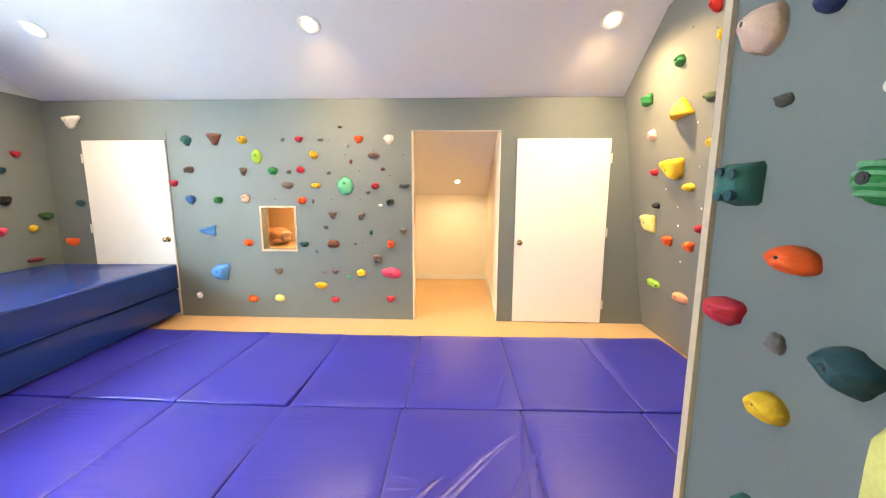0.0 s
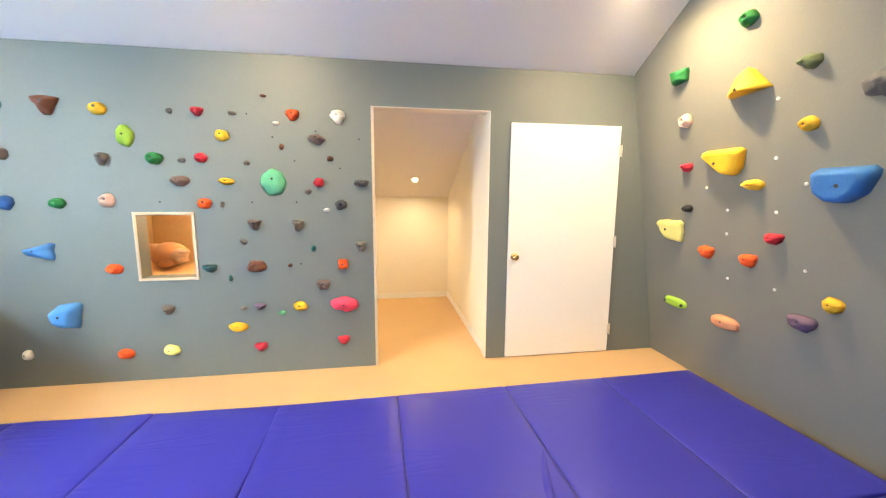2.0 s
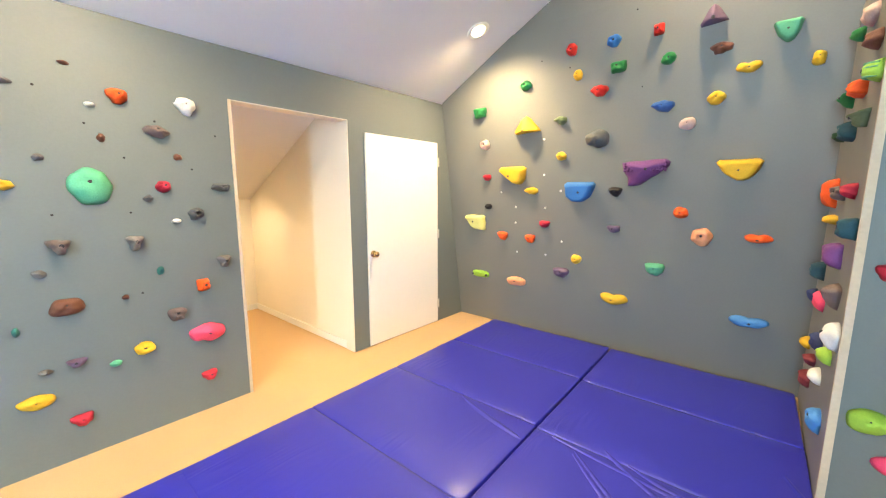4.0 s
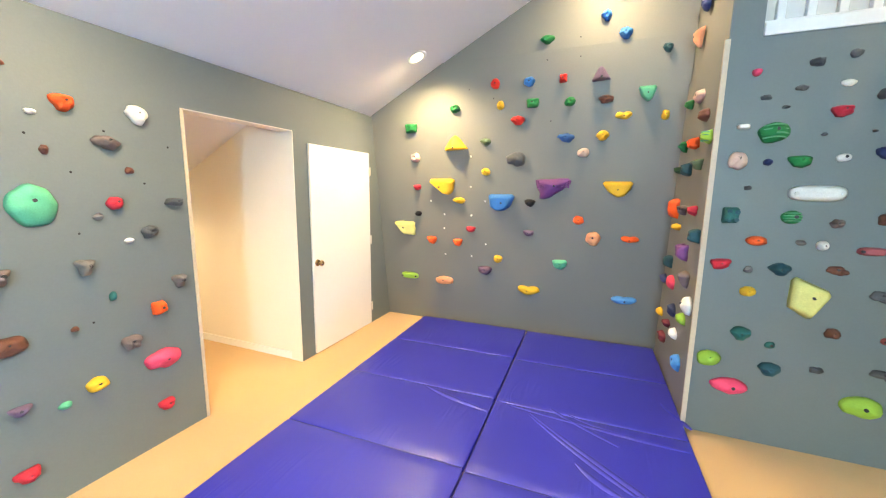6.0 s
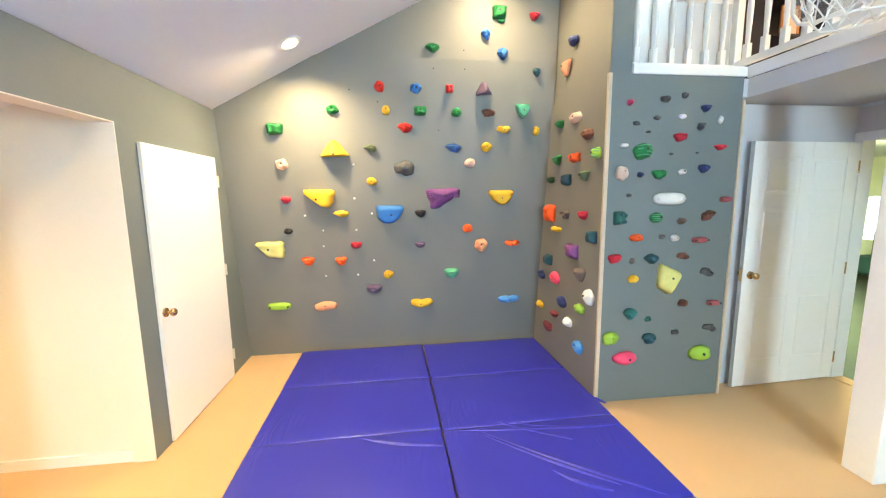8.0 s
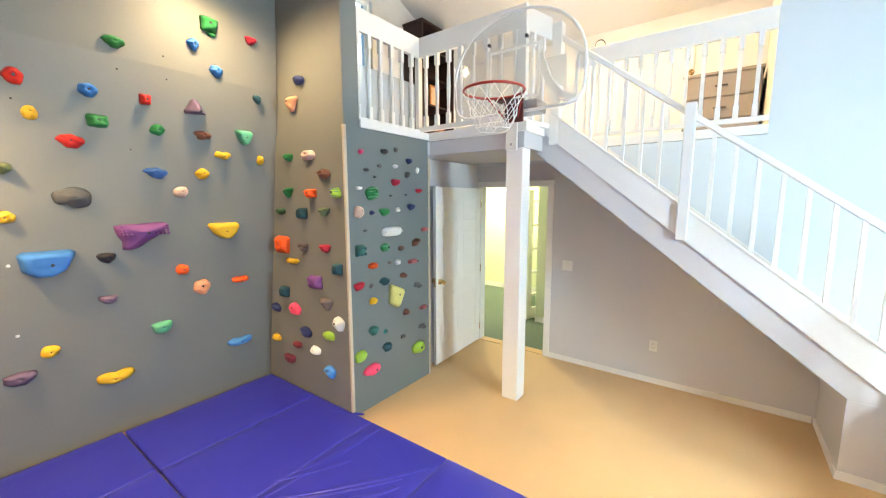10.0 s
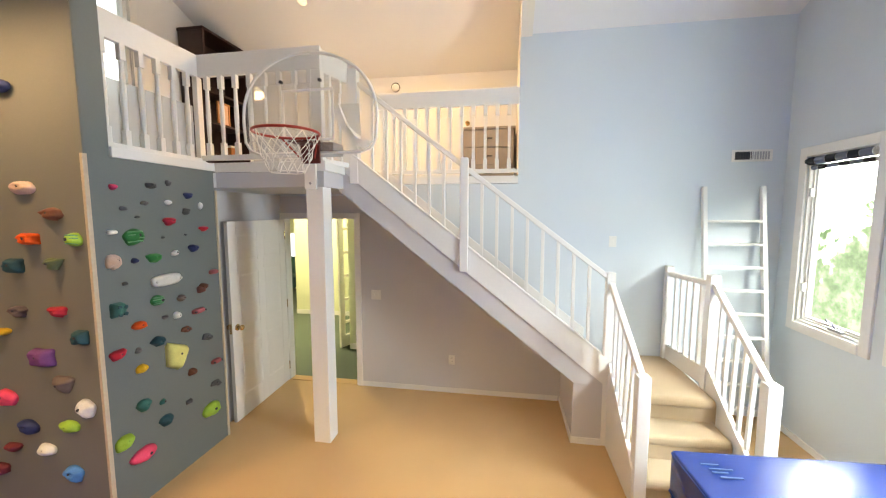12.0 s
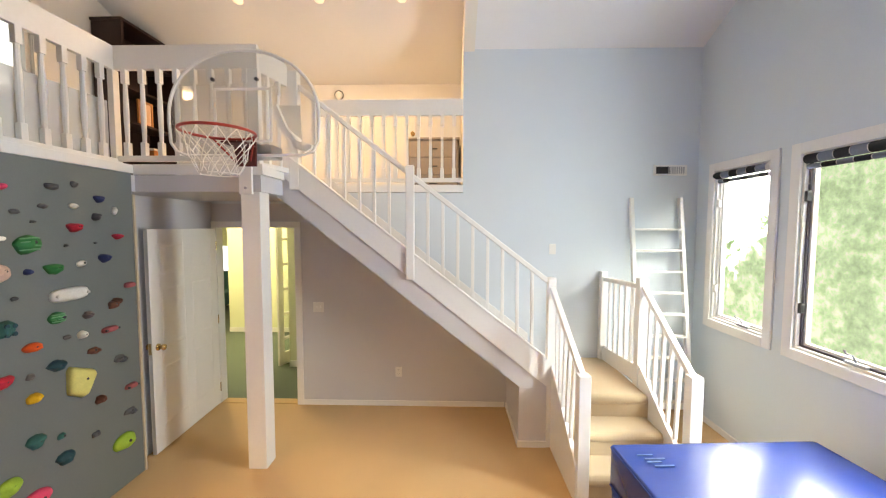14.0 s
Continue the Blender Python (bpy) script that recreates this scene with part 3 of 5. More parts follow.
# ---- windows ----
def casement(name, y0, y1, z0, z1, label, sash="frameplum"):
    """A window in the west wall: casing, frame, sash, pane, crank and rolled fabric shade."""
    w = thing(name, (0, 0, 0), label, "window", kind="structure")
    c = 0.085
    part("casing", box(X0, X0 + 0.02, y0 - c, y0, z0 - c, z1 + c, 0.004), M["white"], w)
    part("casing", box(X0, X0 + 0.02, y1, y1 + c, z0 - c, z1 + c, 0.004), M["white"], w)
    part("casing", box(X0, X0 + 0.021, y0, y1, z1, z1 + c, 0.004), M["white"], w)
    part("window_sill", box(X0, X0 + 0.028, y0, y1, z0 - c, z0, 0.004), M["white"], w)
    for a, b, e, f in ((y0, y0 + 0.02, z0, z1), (y1 - 0.02, y1, z0, z1), (y0 + 0.02, y1 - 0.02, z0, z0 + 0.02), (y0 + 0.02, y1 - 0.02, z1 - 0.02, z1)):
        part("window_frame", box(X0 - 0.118, X0 - 0.002, a, b, e, f, 0.003), M["white"], w)
    s0, s1, t0, t1 = y0 + 0.023, y1 - 0.023, z0 + 0.023, z1 - 0.023
    bm = box(X0 - 0.085, X0 - 0.045, s0, s0 + 0.032, t0, t1, 0.004)
    box(X0 - 0.085, X0 - 0.045, s1 - 0.032, s1, t0, t1, 0.004, bm)
    box(X0 - 0.084, X0 - 0.046, s0 + 0.032, s1 - 0.032, t0, t0 + 0.032, 0.004, bm)
    box(X0 - 0.084, X0 - 0.046, s0 + 0.032, s1 - 0.032, t1 - 0.032, t1, 0.004, bm)
    leaf_w = part("sash", bm, M["white"], w)
    part("weatherstrip", box(X0 - 0.044, X0 - 0.030, s0 - 0.003, s0 + 0.016, t0, t1), M[sash], leaf_w, "weather strip seal")
    part("weatherstrip", box(X0 - 0.044, X0 - 0.030, s0 + 0.016, s1, t0 - 0.003, t0 + 0.014), M[sash], leaf_w, "weather strip seal")
    pane = part("pane", box(X0 - 0.068, X0 - 0.062, s0 + 0.028, s1 - 0.028, t0 + 0.028, t1 - 0.028), M["glass"], leaf_w)
    pane.visible_shadow = False
    for z in (t0 + 0.3, t1 - 0.3):
        part("latch", box(X0 - 0.045, X0 - 0.005, s0 - 0.012, s0 + 0.022, z - 0.04, z + 0.04, 0.006), M["black" if sash != "white" else "white"], leaf_w, "sash lock")
    bm = box(X0 - 0.028, X0 + 0.004, s1 - 0.30, s1 - 0.16, t0 - 0.002, t0 + 0.024, 0.008)
    sweep([(X0 - 0.01, s1 - 0.23, t0 + 0.02), (X0 + 0.01, s1 - 0.24, t0 + 0.07), (X0 + 0.03, s1 - 0.26, t0 + 0.075), (X0 + 0.035, s1 - 0.27, t0 + 0.10)], 0.008, bm)
    part("crank_handle", bm, M["steel"], w)
    return w


casement("window_1", -0.625, 0.055, 1.12, 2.635, "white casement window with trees outside", "white")
casement("window_2", 0.335, 1.05, 1.12, 2.635, "wide white casement window with a dark sash seal")
# assumed window out of view, added as the opening for the area lamp
casement("window_unseen", 1.20, 1.93, 1.12, 2.635, "unseen white casement window beside the mats, added to hold the daylight lamp")


def rolled_shade(y0, y1, z):
    s = thing("window_shade", (X0 - 0.01, y0, z), "rolled fabric shade with dark and grey squares above the window", "window shade", "window shades")
    n = max(4, round((y1 - y0) / 0.105))
    step = (y1 - y0) / n
    for row, (r, dz, dx) in enumerate(((0.036, 0.0, 0.0), (0.020, -0.058, -0.014))):
        for k in range(n):
            bm = tube((dx, k * step + 0.004, dz), (dx, (k + 1) * step - 0.004, dz), r, None, 20)
            part("fabric_square", bm, M["dots" if (k + row) % 2 == 0 else "dots2"], s)
        part("roll", tube((dx, 0.0, dz), (dx, y1 - y0, dz), r - 0.003, None, 16), M["net"], s, "pale seams between the squares")
    part("bracket", box(0.0, 0.012, -0.012, 0.0, 0.0, 0.045, 0.002), M["white"], s)
    part("bracket", box(0.0, 0.012, y1 - y0, y1 - y0 + 0.012, 0.0, 0.045, 0.002), M["white"], s)


rolled_shade(-0.645, 0.005, 2.592)
rolled_shade(0.355, 1.03, 2.592)

lw = thing("window_4", (0, 0, 0), "white loft window letting in daylight", "window", kind="structure")
for a, b, e, f in ((-0.36, -0.28, 3.22, 4.53), (0.42, 0.50, 3.22, 4.53), (-0.28, 0.42, 3.22, 3.30), (-0.28, 0.42, 4.45, 4.53)):
    part("casing", box(2.38, 2.40, a, b, e, f, 0.004), M["white"], lw)
for a, b, e, f in ((-0.28, -0.24, 3.30, 4.45), (0.38, 0.42, 3.30, 4.45), (-0.24, 0.38, 3.30, 3.34), (-0.24, 0.38, 4.41, 4.45), (0.05, 0.09, 3.34, 4.41)):
    part("window_frame", box(2.42, 2.50, a, b, e, f, 0.003), M["white"], lw)
p = part("pane", box(2.455, 2.461, -0.24, 0.38, 3.34, 4.41), M["glass"], lw)
p.visible_shadow = False


# ---- recessed lamps ----
def downlight(x, y, slope, watts, group, zc):
    """A recessed can in the ceiling with a lit bulb, tilted with the ceiling, and its real light."""
    tilt = math.degrees(math.atan(slope))
    d = thing("ceiling_light", (x, y, zc), "round recessed ceiling light, switched on", "ceiling light", group)
    d.matrix_world = pose(x, y, zc, tilt, 0, 0)
    bm = bmesh.new()
    n = 32
    rings = []
    for r, z in ((0.098, -0.002), (0.096, -0.007), (0.078, -0.008), (0.072, -0.003)):
        rings.append([bm.verts.new((r * math.cos(k * math.tau / n), r * math.sin(k * math.tau / n), z)) for k in range(n)])
    for A, B in zip(rings, rings[1:]):
        for k in range(n):
            bm.faces.new((A[k], A[(k + 1) % n], B[(k + 1) % n], B[k]))
    smooth(part("trim_ring", bm, M["white"], d))
    part("bulb", ball((0, 0, -0.004), 0.058, None, (1, 1, 0.35)), M["dimbulb" if group.startswith("loft") else "bulb"], d, "glowing warm bulb")
    lamp("downlight", "SPOT", pose(x, y, zc - 0.05), watts, WARM, spot=166, blend=1.0, radius=0.06)


for x in (-3.38, -0.96, 1.53):
    downlight(x, 3.68, -0.5, 235 if x > 1 else (190 if x > -2 else 120), "room ceiling lights", roof(3.68))
# assumed light, out of view, added to warm the east and return walls
downlight(1.45, 2.05, -0.5, 170, "room ceiling lights", roof(2.05))
for x in (-1.05, -0.12, 0.80):
    downlight(x, -1.02, 0.431, 140, "loft ceiling lights", 4.89 - 0.4308 * 0.62)
al = thing("ceiling_light", (0.27, 6.12, roof(6.12)), "small round alcove light, switched on", "ceiling light")
al.matrix_world = pose(0.27, 6.12, roof(6.12), -26.6)
part("trim_ring", tube((0, 0, -0.006), (0, 0, 0.004), 0.05, None, 24), M["white"], al)
part("bulb", ball((0, 0, -0.012), 0.034, None, (1, 1, 0.6)), M["bulb"], al, "glowing warm bulb")
lamp("alcove_bulb", "SPOT", pose(0.27, 6.10, roof(6.12) - 0.06), 32, WARM, spot=150, blend=1.0, radius=0.05)
# second alcove light is an unseen addition that evens out the brightness
downlight(-0.65, 5.3, -0.5, 75, "alcove light", roof(5.3))
lamp("hall_light", "POINT", pose(2.2, -2.6, 2.15), 230, (1.0, 0.86, 0.52), radius=0.1)


# ---- mats ----
def padded(x0, x1, y0, y1, z0, z1, r, sag=0.0, seed=0):
    """A soft cushion with rounded edges and a slightly uneven top."""
    bm = box(x0, x1, y0, y1, z0, z1, r, None, 3)
    bmesh.ops.subdivide_edges(bm, edges=[e for e in bm.edges if e.calc_length() > 0.3], cuts=9, use_grid_fill=True)
    for v in bm.verts:
        if v.co.z > z1 - 0.002:
            v.co.z += sag * (noise.noise((v.co.x * 2.2 + seed, v.co.y * 2.2, seed * 1.7)) - 0.3)
    return bm


def folding_mat(x0, panel, count, y0, y1, seed, turn):
    m = thing("folding_mat", (x0, y0, 0.0), "blue vinyl folding gym mat lying open on the carpet", "gym mat", "folding mats on the floor", turn=turn)
    for k in range(count):
        p = part("mat_panel", padded(k * panel + 0.0015, (k + 1) * panel - 0.0015, 0.003, y1 - y0 - 0.003, 0.002, 0.052, 0.014, 0.008, seed + k), M["mat"], m)
        smooth(p)
        if k:
            part("hinge_strip", box(k * panel - 0.014, k * panel + 0.014, 0.012, y1 - y0 - 0.012, 0.036, 0.0445), M["matside"], m)
    return m


FAR_MAT = folding_mat(-0.80, 0.772, 4, 2.604, 3.868, 1, 1.15)
folding_mat(-3.912, 0.772, 4, 2.67, 3.935, 7, -1.2)
NEAR_MAT = folding_mat(-0.80, 0.772, 4, 1.340, 2.600, 13, 1.05)
folding_mat(-3.912, 0.772, 4, 1.44, 2.655, 21, -1.2)

def crease(owner, x0, y0, x1, y1, height):
    """A soft pulled fold in the vinyl: a low ridge that fades at both ends."""
    n = 14
    p, q = Vector((x0, y0, 0)), Vector((x1, y1, 0))
    side = (q - p).normalized().cross(Vector((0, 0, 1)))
    bm = bmesh.new()
    rows = []
    for i in range(n + 1):
        f = i / n
        swell = math.sin(math.pi * f) ** 0.7
        c = p.lerp(q, f) + side * 0.02 * math.sin(3.1 * f + x0)
        w = 0.010 + 0.016 * swell
        rows.append([bm.verts.new(c + side * w * s + Vector((0, 0, 0.046 + (0.006 + height * swell) * h))) for s, h in ((-1, 0), (-0.5, 0.7), (0, 1), (0.5, 0.7), (1, 0))])
    for A, B in zip(rows, rows[1:]):
        for i in range(4):
            bm.faces.new((A[i], A[i + 1], B[i + 1], B[i]))
    bm.transform(owner.matrix_world.inverted())
    smooth(part("crease", bm, M["mat"], owner))


CREASES = [(0.64, 2.35, 0.09, 1.71), (0.72, 2.51, 0.61, 1.39), (0.79, 2.23, 0.5, 1.8), (0.73, 3.19, 0.55, 2.65), (1.18, 1.46, 0.88, 1.35), (0.26, 2.03, 0.06, 1.77), (0.67, 2.35, -0.01, 1.51), (0.75, 2.1, 0.63, 1.71)]
bpy.context.view_layer.update()
for x0, y0, x1, y1 in CREASES:
    crease(NEAR_MAT if y0 < 2.6 else FAR_MAT, x0, y0, x1, y1, 0.004)

for k, (z0, z1, dx) in enumerate(((0.062, 0.345, 0.0), (0.348, 0.632, 0.012))):
    c = thing("crash_mat", (-2.69 + dx, 0.88, z0), "thick royal blue vinyl crash mat stacked with its twin", "crash mat", "stacked crash mats", turn=3.3)
    body = part("cushion", padded(-1.41, 0, 0, 3.53, 0, z1 - z0, 0.022, 0.014, 40 + k), M["stack"], c)
    smooth(body)
    sweepz = (z1 - z0)
    for z in (0.016, sweepz - 0.016):
        loop = [(0.003, 0.02, z), (0.003, 3.51, z), (-0.02, 3.533, z), (-1.39, 3.533, z), (-1.413, 3.51, z), (-1.413, 0.02, z), (-1.39, -0.003, z), (-0.02, -0.003, z)]
        part("piping", sweep(loop, 0.005, None, 6, True), M["stack"], c)
    if k:
        for i, (px, py, pl) in enumerate(((-0.16, 0.13, 0.10), (-0.20, 0.17, 0.13), (-0.18, 0.20, 0.09), (-0.22, 0.24, 0.12))):
            part("print_bar", box(px - pl / 2, px + pl / 2, py - 0.006, py + 0.006, sweepz - 0.003, sweepz + 0.0015), M["print"], c, "worn pale print" if i == 0 else "")


# ---- stairs ----
ST_Y0, ST_Y1 = YS + 0.004, -0.12
LAND = 0.60


def top_line(x): return 2.80 + 0.78 * x
def mid_line(x): return 2.58 + 0.795 * x
def low_line(x): return 2.350 + 0.787 * x


stair = thing("staircase", (0, 0, 0), "white wooden staircase with tan carpeted treads rising to the loft", "staircase", kind="structure")
rise, run = (LOFT - LAND) / 9, 0.2545
for k in range(8):
    x = -2.52 + (k + 1) * run
    z = LAND + (k + 1) * rise
    part("tread", box(x - 0.03, x + run, ST_Y0 + 0.03, ST_Y1 - 0.03, z - 0.04, z, 0.018), M["stair_carpet"], stair, "carpeted tread, daylight on the tan put in as beige" if k == 0 else "")
for k in range(9):
    x = -2.52 + (k + 1) * run
    z = LAND + k * rise
    part("riser", box(x - 0.012, x, ST_Y0 + 0.03, ST_Y1 - 0.03, z, z + rise - 0.02), M["stair_carpet"], stair)
xa, xb = -0.065, -2.515
part("stringer", prism([(xa, mid_line(xa)), (xb, mid_line(xb)), (xb, top_line(xb)), (-0.13, top_line(-0.13)), (xa, top_line(-0.13))], "y", ST_Y1 - 0.028, ST_Y1 + 0.012), M["white"], stair, "white closed stringer board")
part("stringer_cap", beam((xb + 0.03, ST_Y1 - 0.008, top_line(xb + 0.03) + 0.008), (-0.13, ST_Y1 - 0.008, top_line(-0.13) + 0.008), 0.055, 0.018, None, 0.004), M["white"], stair)
part("soffit", prism([(-0.01, low_line(-0.01)), (-2.255, low_line(-2.255)), (-2.255, mid_line(-2.255) + 0.02), (-0.01, mid_line(-0.01) + 0.02)], "y", YS + 0.002, ST_Y1 - 0.004), M["lilac"], stair, "pale grey boxed underside of the flight")
part("wall_stringer", prism([(-0.2, top_line(-0.2) - 0.3), (-2.48, top_line(-2.48) - 0.3), (-2.48, top_line(-2.48)), (-0.2, top_line(-0.2))], "y", YS + 0.001, YS + 0.02), M["white"], stair)
# landing on its closed base
part("landing_base", box(-3.37, -2.25, YS + 0.002, ST_Y1 - 0.002, 0, LAND - 0.03), M["lilac"], stair, "pale grey boxed landing base")
part("landing_fill", prism([(-2.255, 0.54), (-2.515, 0.54), (-2.515, mid_line(-2.515)), (-2.255, mid_line(-2.255))], "y", YS + 0.003, ST_Y1 - 0.004), M["lilac"], stair)
part("baseboard", box(-2.51, -2.237, ST_Y1 - 0.002, ST_Y1 + 0.011, 0, 0.06), M["white"], stair)
part("baseboard", box(-2.25, -2.237, YS + 0.014, ST_Y1 - 0.002, 0, 0.06), M["white"], stair)
part("landing", box(-3.35, -2.555, YS + 0.002, 0.085, LAND - 0.09, LAND, 0.04, None, 4), M["stair_carpet"], stair)
for ya, yb, z in ((0.02, 0.34, 0.40), (0.27, 0.60, 0.20)):
    part("tread", box(-3.35, -2.58, ya, yb, z - 0.09, z, 0.04, None, 4), M["stair_carpet"], stair)
for ya, z in ((0.062, 0.385), (0.318, 0.185), (0.575, 0.0)):
    part("riser", box(-3.35, -2.58, ya - 0.02, ya, z, z + 0.165), M["stair_carpet"], stair)
part("step_core", box(-3.35, -2.58, ST_Y1 - 0.02, 0.29, 0, 0.36), M["stair_carpet"], stair)
part("step_core", box(-3.35, -2.58, 0.29, 0.55, 0, 0.16), M["stair_carpet"], stair)
for x in (-2.58, -3.385):
    part("stringer", prism([(-0.13, 0), (0.60, 0), (0.60, 0.28), (-0.13, 0.80)], "x", x, x + 0.035), M["white"], stair)


def newel(x, y, z0, z1, w=0.085, cap=False):
    bm = box(x - w / 2, x + w / 2, y - w / 2, y + w / 2, z0, z1, 0.006)
    n = part("newel_post", bm, M["white"], stair)
    if cap:
        part("cap", box(x - w / 2 - 0.008, x + w / 2 + 0.008, y - w / 2 - 0.008, y + w / 2 + 0.008, z1 - 0.012, z1 + 0.008, 0.005), M["white"], n)


newel(-0.175, ST_Y1 - 0.03, 2.41, 3.47, 0.09)
newel(-1.237, ST_Y1 + 0.005, 1.585, 2.625, 0.075)
newel(-2.542, -0.15, 0.0, 1.605, 0.075)
newel(-2.60, 0.575, 0.0, 0.98, 0.09)
newel(-3.38, -0.17, 0.40, 1.60, 0.085)
newel(-3.30, -0.86, 0.50, 1.58, 0.07)
newel(-3.41, 0.575, 0.0, 0.98, 0.09)
for p0, p1 in (((-0.175, ST_Y1 - 0.03, 3.37), (-1.22, ST_Y1 - 0.02, 2.56)), ((-1.22, ST_Y1 - 0.02, 2.56), (-2.542, -0.15, 1.545)), ((-2.545, -0.15, 1.52), (-2.60, 0.575, 0.945)),
               ((-3.38, -0.17, 1.54), (-3.41, 0.575, 0.945)), ((-3.30, -0.86, 1.50), (-3.38, -0.17, 1.52))):
    part("handrail", beam(p0, p1, 0.05, 0.045, None, 0.008), M["white"], stair)


def bars(p0, p1, q0, q1, count, w=0.028, skip=0.5):
    """Square balusters between a lower line p0-p1 and an upper line q0-q1."""
    for k in range(count):
        f = (k + skip + 0.5) / (count + 2 * skip)
        a, b = Vector(p0).lerp(Vector(p1), f), Vector(q0).lerp(Vector(q1), f)
        part("baluster", beam(a, b, w, w, None, 0.003), M["white"], stair)


bars((-0.22, ST_Y1 - 0.008, top_line(-0.22)), (-1.18, ST_Y1 - 0.008, top_line(-1.18)), (-0.22, ST_Y1 - 0.03, 3.33), (-1.18, ST_Y1 - 0.02, 2.585), 6)
bars((-1.26, ST_Y1 - 0.008, top_line(-1.26)), (-2.50, ST_Y1 - 0.008, top_line(-2.50)), (-1.26, ST_Y1 - 0.02, 2.525), (-2.50, -0.15, 1.575), 8)
bars((-2.563, -0.11, 0.78), (-2.563, 0.53, 0.33), (-2.553, -0.11, 1.49), (-2.597, 0.53, 0.98), 5)
bars((-3.38, -0.13, 0.78), (-3.38, 0.53, 0.33), (-3.382, -0.13, 1.51), (-3.405, 0.53, 0.98), 5)
bars((-3.31, -0.82, 0.74), (-3.37, -0.21, 0.76), (-3.305, -0.82, 1.50), (-3.375, -0.21, 1.52), 5)
part("kick_board", beam((-3.305, -0.84, 0.67), (-3.375, -0.19, 0.69), 0.03, 0.16), M["white"], stair)

post = thing("loft_post", (0.032, 0.20, 0), "square white post holding up the loft corner", "post", kind="structure")
part("shaft", box(-0.08, 0.08, -0.09, 0.07, 0, 2.354, 0.006), M["white"], post)
bm = box(-0.045, 0.06, 0.097, 0.125, 2.33, 2.56, 0.004)
part("bracket_block", bm, M["white"], post)
part("bolt", tube((0.005, 0.12, 2.38), (0.005, 0.132, 2.38), 0.012, None, 6), M["steel"], post)


# ---- loft railing ----
def railing(name, p, q, z0, z1, count, label, board=0.19, waist=True):
    """A loft railing from p to q (x, y): broad top board, bottom rail and turned balusters."""
    r = thing(name, (0, 0, 0), label, "railing", "loft railings", "structure")
    p, q = Vector((*p, 0)), Vector((*q, 0))
    zu = Vector((0, 0, 1))
    part("top_board", beam(p + zu * (z1 - board / 2), q + zu * (z1 - board / 2), 0.04, board, None, 0.004), M["white"], r)
    part("bottom_rail", beam(p + zu * (z0 + 0.05), q + zu * (z0 + 0.05), 0.045, 0.045, None, 0.004), M["white"], r)
    for k in range(count):
        c = p.lerp(q, (k + 0.75) / (count + 0.5))
        a, b = z0 + 0.06, z1 - board + 0.01
        bm = beam(c + zu * a, c + zu * (a + 0.12), 0.042, 0.042, None, 0.004)
        if waist:
            tube(c + zu * (a + 0.115), c + zu * ((a + b) / 2), 0.015, bm, 10, 0.021)
            tube(c + zu * ((a + b) / 2), c + zu * (b - 0.115), 0.021, bm, 10, 0.015)
        else:
            beam(c + zu * (a + 0.1), c + zu * (b - 0.1), 0.030, 0.030, bm)
        beam(c + zu * (b - 0.12), c + zu * b, 0.042, 0.042, bm, 0.004)
        part("baluster", bm, M["white"], r)
    return r


f = railing("loft_railing", (1.15, 0.255), (-0.055, 0.255), 2.575, 3.525, 8, "white loft railing with turned balusters and a broad top board")
part("post", box(1.118, 1.168, 0.225, 0.285, 2.576, 3.336, 0.005), M["white"], f)
part("post", box(-0.055, 0.035, 0.205, 0.268, 2.576, 3.336, 0.005), M["white"], f)
sr = railing("loft_railing", (1.13, 1.20), (1.13, 0.28), LOFT + 0.10, 3.52, 6, "white loft railing above the climbing panel, with a milky panel")
mp = part("milky_panel", box(1.160, 1.166, 0.30, 1.19, 2.572, 3.08), M["milky"], sr, "milky acrylic safety panel")
mp.visible_shadow = False
railing("loft_railing", (-0.02, 0.21), (-0.11, -0.12), LOFT + 0.08, 3.52, 2, "short white loft railing at the stair head")
railing("loft_railing", (-0.10, YS - 0.02), (-1.735, YS - 0.02), 2.54, 3.478, 12, "white loft railing over the stairs", 0.18, False)


# ---- loft furniture ----
shelf = thing("bookcase", (2.03, -1.64, LOFT), "tall dark mahogany bookcase standing against the loft wall", "bookcase")
D, L, H = 0.34, 0.77, 1.88
part("side", box(0, D, 0, 0.03, 0, H), M["mahogany"], shelf)
part("side", box(0, D, L - 0.03, L, 0, H), M["mahogany"], shelf)
part("top", box(-0.02, D, -0.02, L + 0.02, H, H + 0.035, 0.006), M["mahogany"], shelf)
part("back", box(D - 0.015, D, 0.03, L - 0.03, 0.0, H), M["mahogany"], shelf)
for z in (0.06, 0.42, 0.80, 1.18, 1.56):
    part("shelf", box(0.01, D - 0.015, 0.03, L - 0.03, z, z + 0.025), M["mahogany"], shelf)
pf = thing("picture_frame", (2.10, -1.25, LOFT + 0.825), "small amber wooden picture frame on a shelf", "picture frame")
for a, b, e, f in ((-0.11, -0.085, 0, 0.30), (0.085, 0.11, 0, 0.30), (-0.085, 0.085, 0, 0.025), (-0.085, 0.085, 0.275, 0.30)):
    part("rail", box(0, 0.02, a, b, e, f), M["amber"], pf)
part("picture", box(0.008, 0.014, -0.085, 0.085, 0.025, 0.275), M["plushpale"], pf)
jar = thing("keepsake_box", (2.15, -1.42, LOFT + 0.445), "small pale keepsake box on a shelf", "box")
part("body", box(-0.05, 0.05, -0.07, 0.07, 0, 0.12, 0.006), M["amber"], jar)
part("lid", box(-0.055, 0.055, -0.075, 0.075, 0.12, 0.145, 0.004), M["net"], jar)

dr = thing("dresser", (-1.45, -2.19, LOFT), "taupe painted low dresser against the loft back wall", "dresser")
